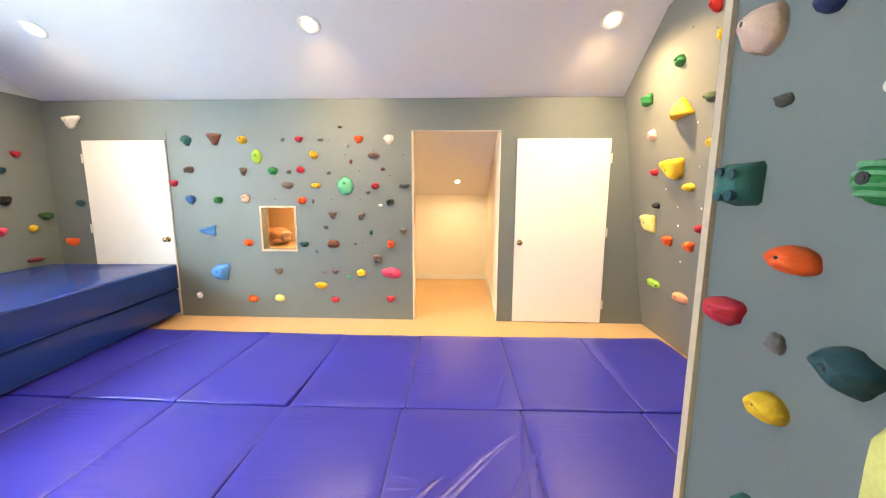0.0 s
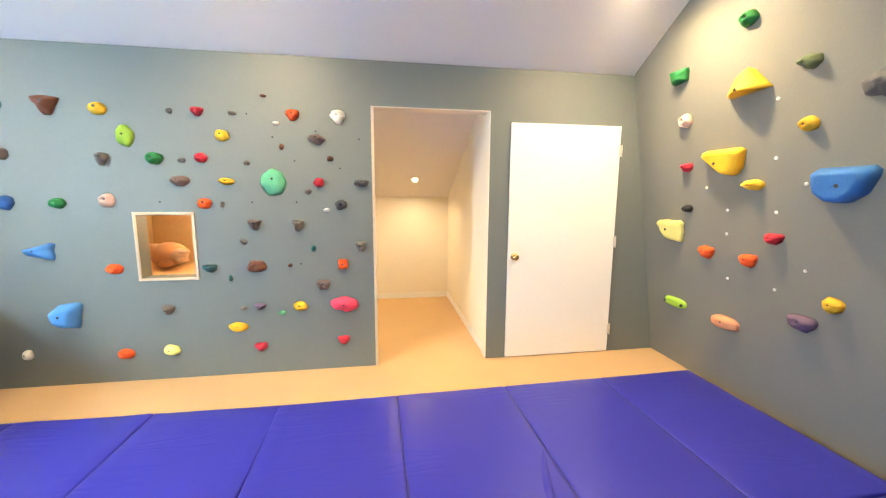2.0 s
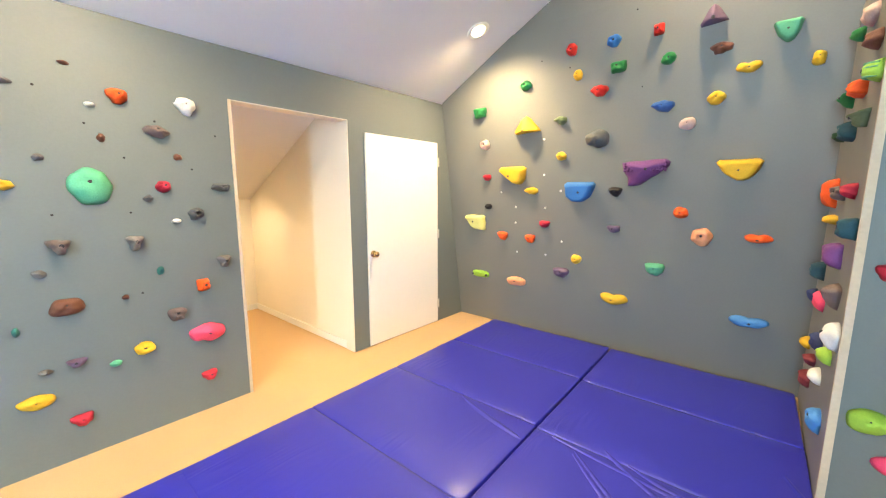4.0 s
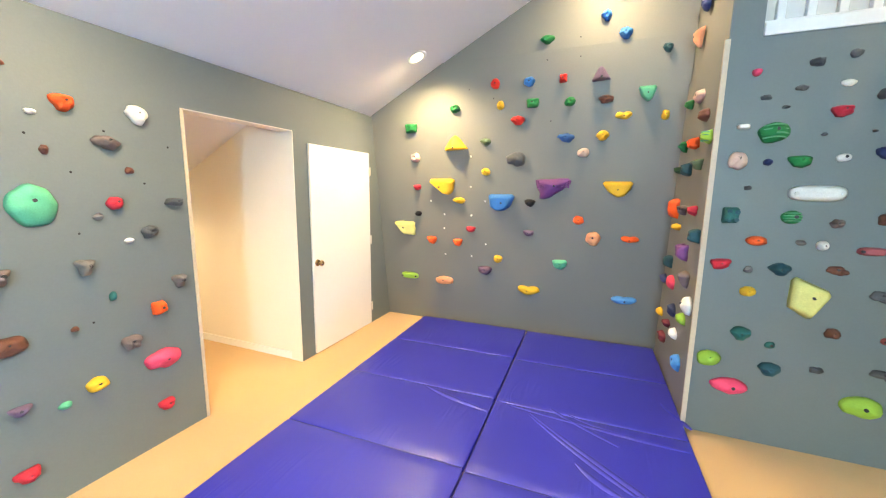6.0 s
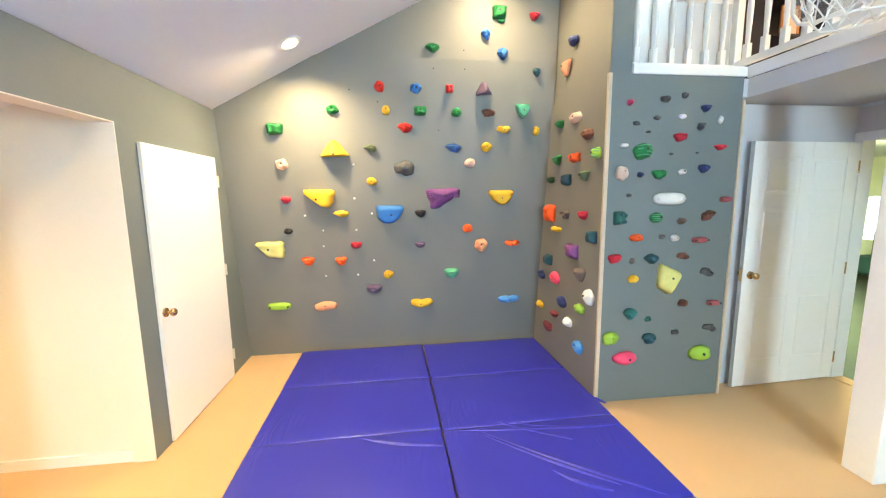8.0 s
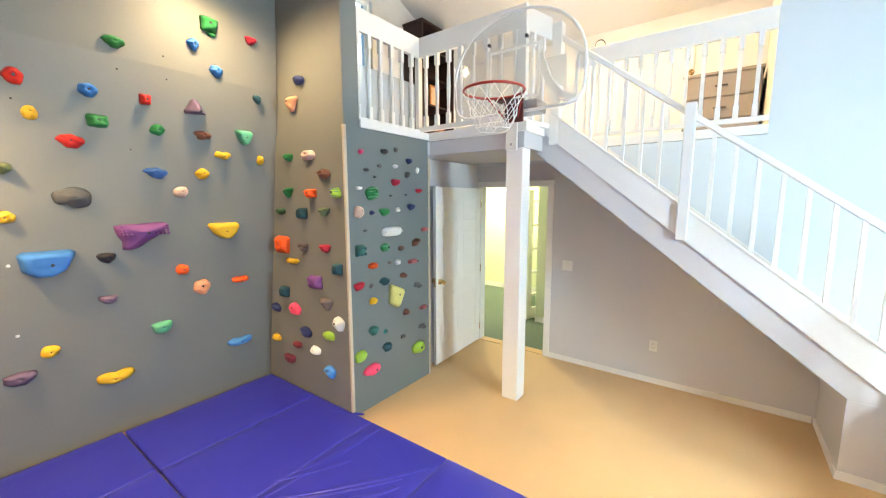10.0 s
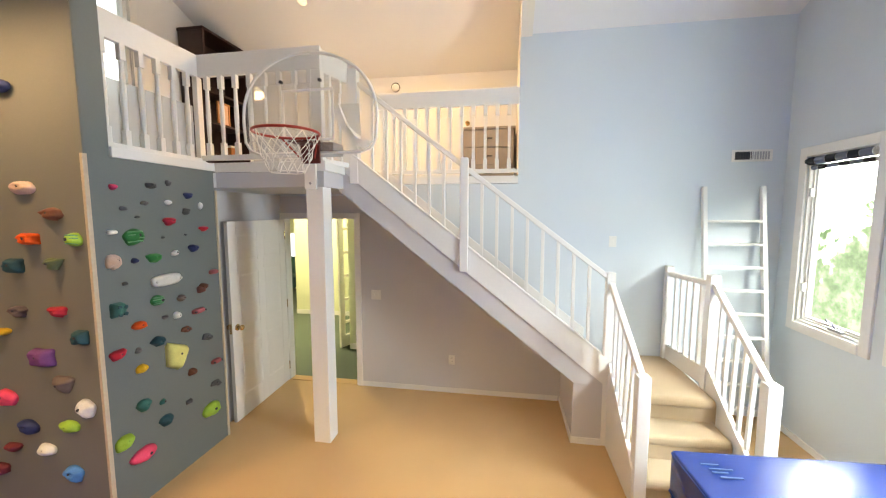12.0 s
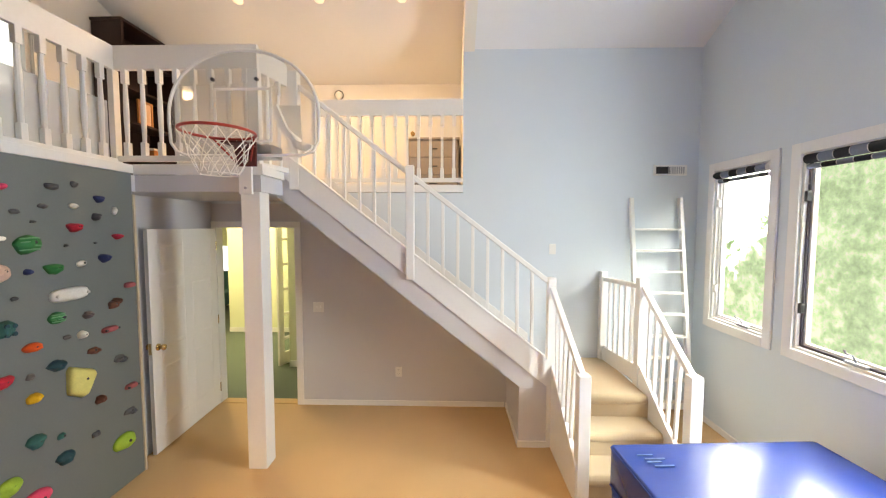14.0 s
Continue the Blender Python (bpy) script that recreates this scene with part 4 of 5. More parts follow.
part("body", box(-0.25, 0.42, 0, 0.40, 0.06, 0.78, 0.004), M["dresser"], dr)
part("top", box(-0.27, 0.44, -0.01, 0.42, 0.78, 0.81, 0.005), M["dresser"], dr)
for k in range(3):
    dw = part("drawer", box(-0.23, 0.40, 0.395, 0.415, 0.09 + k * 0.23, 0.30 + k * 0.23, 0.004), M["dresser"], dr)
    part("handle", box(0.03, 0.14, 0.415, 0.43, 0.19 + k * 0.23, 0.205 + k * 0.23), M["black"], dw)
for x in (-0.22, 0.39):
    for y in (0.04, 0.36):
        part("leg", box(x - 0.02, x + 0.02, y - 0.02, y + 0.02, 0, 0.07), M["dresser"], dr)

sd = thing("smoke_alarm", (0.02, -2.215, 3.965), "round white smoke alarm on the loft back wall", "smoke alarm")
part("base", tube((0, -0.005, 0), (0, 0.02, 0), 0.065, None, 24), M["black"], sd, "dark back plate")
smooth(part("cover", ball((0, 0.022, -0.008), 0.058, None, (1, 0.4, 1)), M["plastic"], sd))

ld = thing("door_4", (-1.05, -2.215, LOFT), "white inner door in the loft back wall", "door", kind="structure")
part("door_leaf", box(-0.02, 0.70, 0, 0.03, 0.01, 1.30, 0.004), M["door"], ld)
part("casing", box(0.70, 0.77, 0, 0.035, 0, 1.36, 0.004), M["white"], ld)
knob(ld, -0.0, 0.03, 0.95, 1)


# ---- basketball hoop ----
hoop = thing("basketball_hoop", (-0.06, 0.50, 2.50), "clear fan-shaped basketball backboard with red rim and white net", "basketball hoop")
n = 40
outline = []
for k in range(n + 1):
    a = math.pi * k / n
    outline.append((0.575 * math.cos(a), 0.36 + 0.52 * math.sin(a) ** 0.85))
outline = [(0.44, 0.10), (0.52, 0.13), (0.565, 0.20)] + outline + [(-0.565, 0.20), (-0.52, 0.13), (-0.44, 0.10)]
board = part("backboard", prism([(x, z) for x, z in outline], "y", -0.006, 0.006), M["acrylic"], hoop, "clear acrylic fan backboard")
board.visible_shadow = False
part("border", sweep([(x * 0.99, 0.0, z * 0.985 + 0.006) for x, z in outline], 0.012, None, 8, True), M["white"], board, "white moulded border")
for x0, x1, z0, z1 in ((-0.22, 0.22, 0.58, 0.60), (-0.22, -0.20, 0.22, 0.58), (0.20, 0.22, 0.22, 0.58), (-0.22, 0.22, 0.20, 0.22)):
    part("target_line", box(x0, x1, 0.007, 0.009, z0, z1), M["white"], board)
R0, RC = 0.224, Vector((-0.005, 0.325, 0.20))
ring = [RC + Vector((R0 * math.cos(k * math.tau / 36), R0 * math.sin(k * math.tau / 36), 0)) for k in range(36)]
rim = smooth(part("rim", sweep(ring, 0.010, None, 8, True), M["rimred"], hoop, "red steel rim"))
for s in (-1, 1):
    part("brace", sweep([RC + Vector((s * 0.15, -0.17, 0)), Vector((s * 0.06, 0.03, 0.06))], 0.007, None, 6), M["rimred"], rim)
part("mount_plate", box(-0.10, 0.06, 0.008, 0.03, 0.02, 0.20, 0.004), M["rimdark"], hoop)
part("mount_plate", box(-0.10, 0.06, 0.03, 0.20, 0.158, 0.170, 0.002), M["rimdark"], hoop)
part("support_arm", box(-0.20, 0.02, -0.20, -0.01, 0.10, 0.19, 0.006), M["steel"], hoop, "grey steel support arm")
for x in (-0.11, 0.22):
    part("bolt", tube((x, 0.0, 0.66), (x, 0.02, 0.66), 0.014, None, 8), M["black"], hoop)
# bent plastic wing beside the board; its bright white paints in a window reflection
rib = [(-0.17, 0.50), (-0.24, 0.32), (-0.34, 0.18), (-0.44, 0.14), (-0.49, 0.17), (-0.48, 0.20), (-0.38, 0.22), (-0.30, 0.32), (-0.225, 0.50)]
part("bent_wing", prism(rib, "y", -0.14, -0.05), M["mirrorwhite"], hoop, "bent plastic wing, window reflection put in as white")
sheet = part("clear_sheet", prism([(-0.225, 0.50), (-0.39, 0.50), (-0.40, 0.24), (-0.30, 0.32)], "y", -0.10, -0.094), M["milky"], hoop, "milky plastic sheet")
sheet.visible_shadow = False
N = 12
def net_point(k, f):
    r = R0 * (1 - 0.45 * f) + 0.01 * math.sin(9 * f + k)
    a = (k + 0.0) * math.tau / (2 * N)
    return RC + Vector((r * math.cos(a), r * math.sin(a), -0.01 - 0.27 * f))
net = part("net", sweep([net_point(k, 1.0) for k in range(0, 2 * N, 2)], 0.004, None, 5, True), M["net"], hoop, "white nylon net")
for d in (1, -1):
    for k in range(0, 2 * N, 2):
        pts = [net_point(k + d * f * 4, f) for f in (0, 0.2, 0.4, 0.6, 0.8, 1.0)]
        part("cord", sweep(pts, 0.0032, None, 5), M["net"], net)


# ---- ladder ----
lad = thing("ladder", (-3.595, -0.57, 0), "white wooden ladder leaning against the blue wall", "ladder")
for x in (0.0, -0.54):
    part("rail", beam((x, 0, 0), (x * 0.98, -0.33, 2.39), 0.04, 0.05, None, 0.004), M["white"], lad)
for k in range(9):
    f = (0.22 + k * 0.228) / 2.39
    y = -0.33 * f
    part("rung", box(-0.525, -0.015, y - 0.035, y + 0.03, f * 2.39 - 0.011, f * 2.39 + 0.011, 0.004), M["white"], lad)

# ---- wall fittings ----
v = thing("air_vent", (-3.83, YS, 2.635), "white wall air vent with a dark louvre half", "air vent")
part("frame", box(-0.36, 0, 0, 0.012, 0, 0.115, 0.003), M["plastic"], v)
part("grille", box(-0.16, -0.025, 0.0125, 0.014, 0.02, 0.095), M["black"], v, "open dark half")
part("grille", box(-0.335, -0.18, 0.0125, 0.014, 0.02, 0.095), M["steel"], v, "closed grey half")
for k in range(14):
    x = -0.335 + k * 0.0235
    part("slat", box(x, x + 0.004, 0.0125, 0.019, 0.018, 0.097), M["plastic"] if k < 7 else M["black"], v)


def wall_plate(name, x, z, label, y=YS, out=1, wide=0.075, outlet=True):
    t = thing(name, (x, y, z), label, "switch" if not outlet else "socket")
    part("plate", box(-wide / 2, wide / 2, min(0, out * 0.006), max(0, out * 0.006), -0.058, 0.058, 0.002), M["plastic"], t)
    if outlet:
        for dz in (-0.022, 0.022):
            part("receptacle", box(-0.017, 0.017, min(0, out * 0.009), max(0, out * 0.009), dz - 0.014, dz + 0.014, 0.003), M["plastic"], t)
            for dx in (-0.007, 0.007):
                part("slot", box(dx - 0.0015, dx + 0.0015, min(0, out * 0.0095), max(0, out * 0.0095), dz - 0.004, dz + 0.006), M["black"], t)
    else:
        for dx in ((0,) if wide < 0.1 else (-0.023, 0.023)):
            part("toggle", box(dx - 0.006, dx + 0.006, min(0, out * 0.014), max(0, out * 0.014), -0.010, 0.014, 0.002), M["plastic"], t)


wall_plate("light_switch", -0.09, 1.147, "white double light switch plate on the pale wall", wide=0.12, outlet=False)
wall_plate("wall_outlet", -1.01, 0.40, "white wall outlet under the stairs")
wall_plate("light_switch", -2.745, 1.822, "white light switch plate above the landing", outlet=False)

# ---- cubby with a plush toy ----
cub = thing("wall_cubby", (-1.713, YN, 0.797), "square wooden cubby box set in the climbing wall", "cubby")
for a, b, e, f in ((-0.205, -0.186, -0.02, 0.49), (0.186, 0.205, -0.02, 0.49), (-0.186, 0.186, -0.02, 0.0), (-0.186, 0.186, 0.47, 0.49)):
    part("edge_frame", box(a, b, -0.010, 0.006, e, f, 0.002), M["ply"], cub)
part("back", box(-0.52, 0.27, 0.80, 0.815, -0.012, 0.482), M["cubby"], cub)
part("side", box(-0.533, -0.52, 0.125, 0.815, -0.012, 0.482), M["cubby"], cub)
part("side", box(0.27, 0.283, 0.125, 0.815, -0.012, 0.482), M["cubby"], cub)
part("bottom", box(-0.52, 0.27, 0.007, 0.80, -0.013, -0.001), M["cubby"], cub)
part("top", box(-0.52, 0.27, 0.125, 0.80, 0.468, 0.482), M["cubby"], cub)
part("reveal", box(-0.194, -0.184, 0.007, 0.124, 0.0, 0.467), M["cubby"], cub)
part("reveal", box(0.184, 0.194, 0.007, 0.124, 0.0, 0.467), M["cubby"], cub)
# added fill with no fixture, just brightens the inside of the box
lamp("cubby_fill", "POINT", pose(-1.60, YN + 0.40, 1.22), 6.5, WARM, radius=0.03)
bm = ball((0, 0, 0.13), 0.13, None, (1.15, 0.9, 1.0), 24, 16)
ball((-0.10, -0.02, 0.17), 0.09, bm, (1, 1, 0.9))
ball((0.03, -0.12, 0.05), 0.05, bm, (1, 1.2, 0.8))
brown_faces = len(bm.faces)
ball((0.15, -0.13, 0.15), 0.062, bm, (1.0, 0.9, 1.05))
ball((0.20, -0.17, 0.185), 0.036, bm, (1.3, 1, 0.8))
ball((0.185, -0.17, 0.10), 0.038, bm, (1.2, 1, 0.8))
bm.faces.ensure_lookup_table()
for f in bm.faces[brown_faces:]:
    f.material_index = 1
toy = tagged(smooth(part("plush_toy", bm, M["plush"])), "brown plush toy sitting in the wall cubby", "plush toy")
toy.data.materials.append(M["plushpale"])
toy.matrix_world = pose(-1.96, YN + 0.50, 0.797) @ Matrix.Diagonal((1.0, 1.0, 0.80, 1))


# ---- climbing holds ----
def outline_r(shape, a):
    """Relative radius of a hold's outline at the angle a (0 is right, 90 degrees is up)."""
    c, s = math.cos(a), math.sin(a)
    def poly(points):
        best = 9
        for i in range(len(points)):
            (x0, y0), (x1, y1) = points[i], points[(i + 1) % len(points)]
            nx, ny = y1 - y0, x0 - x1
            d = nx * x0 + ny * y0
            q = nx * c + ny * s
            if q * d > 1e-9:
                r = d / q
                if r > 0:
                    best = min(best, r)
        return best
    if shape in ("tri",):
        return poly([(-1, 0.75), (-0.6, 1), (0.6, 1), (1, 0.75), (0.25, -1), (-0.25, -1)])
    if shape == "peak":
        return poly([(-1, -1), (1, -0.8), (0.3, 0.7), (0, 1), (-0.3, 0.75)])
    if shape == "shelf":
        return poly([(-1, 0.92), (-0.9, 1), (0.95, 1), (1, 0.85), (0.82, -0.1), (0.5, -0.85), (0.2, -1), (-0.05, -0.95), (-0.6, -0.25)])
    if shape == "fin":
        return poly([(-1, 0.9), (-0.95, 1), (0.95, 1), (1, 0.8), (0.88, -0.4), (0.62, -0.95), (0.3, -1), (-0.45, 0.05)])
    if shape == "scoop":
        return poly([(-1, 0.8), (-0.92, 1), (0.85, 1), (1, 0.7), (0.65, -0.45), (0.15, -1), (-0.45, -1), (-0.9, -0.45)])
    if shape == "quad":
        return poly([(-0.95, 1), (1, 0.35), (0.95, 0.1), (0.15, -1), (-1, -0.45)])
    if shape == "wedge":
        return poly([(-1, 0.75), (1, 1), (0.95, 0.5), (-0.35, -1), (-0.7, -0.95)])
    if shape == "fan":
        return poly([(1, 1), (0.75, -1), (-0.2, -0.9), (-0.9, -0.3), (-1, 0.3), (-0.4, 0.9)])
    if shape == "drop":
        return poly([(-1, 0.2), (-0.6, 0.8), (0.2, 1), (0.9, 0.6), (1, -0.1), (0.4, -0.95), (-0.2, -0.8)])
    if shape == "half":
        return poly([(-1, 0.7), (-0.4, 1), (0.7, 0.95), (1, 0.6), (0.75, -0.4), (0.2, -1), (-0.4, -0.85), (-0.85, -0.1)])
    if shape in ("box", "pocket"):
        return poly([(-1, 0.85), (-0.85, 1), (0.9, 1), (1, 0.8), (0.95, -0.9), (-0.85, -1), (-1, -0.8)])
    if shape == "banana":
        return 1.0 + 0.06 * math.cos(2 * a) - 0.50 * math.exp(-((a - math.pi / 2) / 0.75) ** 2)
    if shape == "trap":
        return poly([(-1, 0.95), (1, 1), (0.85, -1), (-0.05, -0.9)])
    if shape == "dart":
        return poly([(-1, 0.15), (1, 1), (0.82, -1), (-0.55, -0.45)])
    if shape == "bean":
        return 1.02 + 0.05 * math.cos(2 * a) - 0.20 * math.exp(-((a - 4.3) / 0.35) ** 2)
    if shape == "bar":
        return (abs(c) ** 3.2 + abs(s) ** 3.2) ** (-1 / 3.2)
    return 1.0


FRAMES = {  # wall: origin, direction along the wall, up, out of the wall, by the along-wall coordinate u and the height z
    "N": lambda u, z: (Vector((u, YN, z)), Vector((1, 0, 0)), Vector((0, 0, 1)), Vector((0, -1, 0))),
    "R": lambda u, z: (Vector((u, 1.378, z)), Vector((-1, 0, 0)), Vector((0, 0, 1)), Vector((0, 1, 0))),
    "E": lambda u, z: (Vector((east_x(z), u, z)), Vector((0, -1, 0)), Vector((-0.1483, 0, 0.9889)), Vector((-0.9889, 0, -0.1483))),
    "P": lambda u, z: (Vector((0.985, u, z)), Vector((0, -1, 0)), Vector((0, 0, 1)), Vector((-1, 0, 0))),
    "W": lambda u, z: (Vector((X0 + 0.012, u, z)), Vector((0, 1, 0)), Vector((0, 0, 1)), Vector((1, 0, 0))),
}
WORD = {"chip": "small chip foothold", "plug": "tiny bolt hole plug", "oval": "rounded", "drop": "teardrop", "tri": "horn-shaped", "half": "half-moon", "box": "blocky",
        "bean": "bean-shaped", "bar": "long flat", "banana": "banana-shaped", "shelf": "large shelf-like", "fin": "large fin-shaped", "scoop": "large scooped", "peak": "pyramid-shaped", "wedge": "large wedge", "dart": "dart-shaped", "trap": "flat trapezoid", "fan": "fan-shaped",
        "ring": "ring-like", "ribbed": "ridged round", "quad": "flat angular", "pocket": "two-hole pocket"}
SHADE = {"dkgreen": "dark green", "sky": "sky blue", "petrol": "dark teal", "mint": "mint green", "azure": "bright blue", "rose": "faded red", "lemon": "pale yellow"}
WALLWORD = {"N": "grey door wall", "R": "grey return wall", "E": "grey overhanging wall", "P": "grey loft-side panel", "W": "grey corner wall"}
made = 0


def hold(wall, u, z, w, h, shape, colour):
    """One moulded climbing hold bolted to a wall: u along the wall, z up, w and h its size."""
    global made
    made += 1
    rnd = random.Random(made * 7 + 3)
    o, along, up, out = FRAMES[wall](u, z)
    word = WORD[shape]
    name = "climbing_hold" if shape != "plug" else "bolt_plug"
    label = SHADE.get(colour, colour) + " " + word + (" climbing hold on the " if shape not in ("chip", "plug") else " on the ") + WALLWORD[wall]
    t = new(name)
    t.empty_display_size = 0.03
    t.matrix_world = Matrix.Translation(o) @ Matrix((along, up, out)).transposed().to_4x4()
    tagged(t, label, "climbing hold" if shape != "plug" else "bolt plug", "climbing holds")
    small = min(w, h)
    if shape == "plug":
        part("cap", ball((0, 0, 0.001), 0.011 if colour == "white" else 0.006, None, (1, 1, 0.35), 10, 6), HOLDMAT[colour], t)
        return
    depth = {"peak": 0.11, "shelf": 0.075, "fin": 0.07, "scoop": 0.08, "wedge": 0.085, "quad": 0.05, "trap": 0.05, "bar": 0.035, "chip": 0.025, "fan": 0.08, "oval": 0.055}.get(shape, 0.06)
    depth = min(depth, small * 1.0)
    n, rings = (28, 7) if small > 0.05 else (16, 5)
    bm = bmesh.new()
    seed = rnd.random() * 50
    lift = {"peak": -0.55, "shelf": 0.10, "fin": 0.05, "scoop": 0.08, "half": 0.35, "wedge": 0.4, "quad": 0.1, "tri": 0.3, "banana": -0.25}.get(shape, 0.12 + 0.2 * rnd.random())
    flat = {"quad": 0.72, "trap": 0.7, "bar": 0.6, "peak": 0.06, "fan": 0.5, "shelf": 0.76, "fin": 0.78, "scoop": 0.72, "box": 0.55, "pocket": 0.6}.get(shape, 0.2)
    loops = []
    wild = 1.6 if colour in ("taupe", "grey", "brown", "slate", "olive") and w < 0.15 else 0.8
    dish = 0.28 if shape in ("oval", "half", "drop", "banana") else 0.0
    rough = 0.12 * wild if shape not in ("quad", "peak", "shelf", "fin", "scoop", "fan", "bar") else 0.03
    for k in range(rings):
        f = 1 - k / rings
        lift_d = depth * (min(1.0, (1 - f) / (1 - flat)) ** 0.55 if k else 0)
        if f < 0.5:
            lift_d *= 1 - dish * (1 - f / 0.5)
        loop = []
        for i in range(n):
            a = i * math.tau / n
            r = outline_r(shape, a) * f
            if shape not in ("quad", "peak", "shelf", "fin", "scoop", "bar", "pocket"):
                r *= 1 + 0.22 * wild * noise.noise((1.3 * math.cos(a) + seed, 1.3 * math.sin(a), 4.2))
            x, y = r * math.cos(a), r * math.sin(a)
            y += lift * (1 - f) * (1 if f > 0.0 else 0)
            y = max(-1.0, min(1.0, y))
            bump = noise.noise((x * 1.9 + seed, y * 1.9, seed * 0.7)) * rough
            loop.append(bm.verts.new((x * w / 2 * (1 + bump * 0.5 * (k > 0)), y * h / 2 * (1 + bump * 0.5 * (k > 0)), lift_d * (1 + 2.2 * bump) + 0.0)))
        loops.append(loop)
    for A, B in zip(loops, loops[1:]):
        for i in range(n):
            bm.faces.new((A[i], A[(i + 1) % n], B[(i + 1) % n], B[i]))
    c = bm.verts.new((0, lift * h / 2 * 0.98, depth * (0.97 - dish if shape not in ("ring",) else 0.45)))
    for i in range(n):
        bm.faces.new((loops[-1][i], loops[-1][(i + 1) % n], c))
    if shape == "ring":
        for i in range(n):
            loops[-1][i].co.z = depth * 0.5
            loops[-2][i].co.z = depth * 0.75
    bm.faces.new(loops[0])
    body = part("grip", bm, HOLDMAT[colour], t)
    smooth(body)
    if colour == "purple" and shape == "wedge":
        studs = bmesh.new()
        for i in range(12):
            for k in range(4):
                ball((-0.40 * w + i * 0.073 * w, h * (0.12 + 0.085 * k), depth * (0.75 - 0.13 * k)), 0.011, studs, (1, 1, 1), 8, 5)
        smooth(part("studs", studs, HOLDMAT[colour], t, "raised round studs"))
    if shape == "pocket":
        # no holes are cut: darker solid discs paint the shade inside the pockets
        for x, y in ((-0.22, 0.26), (0.24, 0.22), (-0.20, -0.26), (0.22, -0.24)):
            part("finger_pocket", tube((x * w, y * h, depth * 0.80), (x * w, y * h, depth * 1.03), small * 0.13, None, 14, small * 0.15), HOLDMAT["petrol"], t, "solid dark disc for a finger pocket, its shade put in the colour")
    # bolt head on a disc; where black, the disc paints the shade of its recess
    if small > 0.045:
        by = lift * 0.92 * h / 2
        zb = depth * (0.97 - dish * 0.9 if shape not in ("ring",) else 0.5)
        br = 0.0105 if small > 0.075 else 0.008
        spots = [(rnd.uniform(-0.05, 0.05) * w, by)] if shape not in ("pocket", "bar") else ([(0, 0)] if shape == "pocket" else [(-w * 0.38, 0), (w * 0.38, 0)])
        for x, y in spots:
            bm = tube((x, y, zb - 0.012), (x, y, zb + 0.0015), br, None, 12)
            tube((x, y, zb + 0.001), (x, y, zb + 0.003), br * 0.62, bm, 6)
            part("bolt", bm, M["hinge" if shape == "bar" and colour == "white" else "black"], t, "recessed bolt")
    if shape == "ribbed":
        for k in range(4):
            y0 = h * (-0.28 + 0.19 * k)
            arc = []
            for i in range(9):
                f = -1 + i / 4
                reach = 0.42 * w * math.sqrt(max(0.05, 1 - (y0 / (h * 0.56)) ** 2))
                arc.append((f * reach, y0 + 0.05 * h * (1 - f * f), depth * (0.92 - 0.60 * f * f - 0.7 * (y0 / h) ** 2)))
            part("rib", sweep(arc, 0.005, None, 6), HOLDMAT["palegreen"], t, "pale green ridge")


hold("N", -2.69, 1.99, 0.124, 0.126, "drop", "teal")
hold("N", -2.37, 2.01, 0.174, 0.130, "tri", "brown")
hold("N", -2.06, 2.00, 0.115, 0.085, "oval", "yellow")
hold("N", -1.91, 1.82, 0.116, 0.155, "oval", "lime")
hold("N", -1.74, 1.67, 0.117, 0.088, "oval", "green")
hold("N", -2.69, 1.68, 0.107, 0.079, "bean", "taupe")
hold("N", -2.07, 1.66, 0.093, 0.088, "tri", "grey")
hold("N", -2.87, 1.53, 0.093, 0.075, "half", "crimson")
hold("N", -2.70, 1.35, 0.118, 0.110, "drop", "blue")
hold("N", -2.38, 1.35, 0.109, 0.076, "oval", "green")
hold("N", -2.07, 1.37, 0.100, 0.100, "ring", "cream")
hold("N", -2.54, 1.01, 0.221, 0.133, "dart", "sky")
hold("N", -2.42, 0.53, 0.216, 0.205, "fan", "sky")
hold("N", -2.07, 0.87, 0.116, 0.080, "oval", "orange")
hold("N", -2.06, 0.22, 0.120, 0.079, "oval", "orange")
hold("N", -1.75, 0.23, 0.120, 0.089, "oval", "lemon")
hold("N", -1.74, 0.55, 0.099, 0.077, "tri", "grey")
hold("N", -1.61, 2.00, 0.042, 0.040, "chip", "grey")
hold("N", -1.43, 2.00, 0.088, 0.067, "half", "crimson")
hold("N", -1.20, 2.00, 0.060, 0.031, "chip", "grey")
hold("N", -0.98, 2.13, 0.042, 0.022, "chip", "brown")
hold("N", -0.90, 1.94, 0.047, 0.027, "chip", "white")
hold("N", -0.78, 2.00, 0.107, 0.081, "half", "orange")
hold("N", -0.46, 2.00, 0.121, 0.113, "drop", "white")
hold("N", -0.62, 1.83, 0.132, 0.078, "drop", "taupe")
hold("N", -1.28, 1.84, 0.098, 0.087, "oval", "yellow")
hold("N", -0.87, 1.77, 0.038, 0.046, "chip", "brown")
hold("N", -0.52, 1.69, 0.043, 0.042, "chip", "brown")
hold("N", -1.43, 1.68, 0.088, 0.074, "oval", "crimson")
hold("N", -1.56, 1.66, 0.052, 0.037, "chip", "grey")
hold("N", -1.12, 1.65, 0.047, 0.037, "chip", "grey")
hold("N", -1.59, 1.51, 0.132, 0.085, "drop", "taupe")
hold("N", -1.27, 1.51, 0.114, 0.061, "drop", "yellow")
hold("N", -0.94, 1.51, 0.181, 0.202, "oval", "mint")
hold("N", -0.61, 1.51, 0.081, 0.071, "oval", "crimson")
hold("N", -0.69, 1.44, 0.048, 0.043, "chip", "grey")
hold("N", -0.29, 1.51, 0.105, 0.052, "oval", "slate")
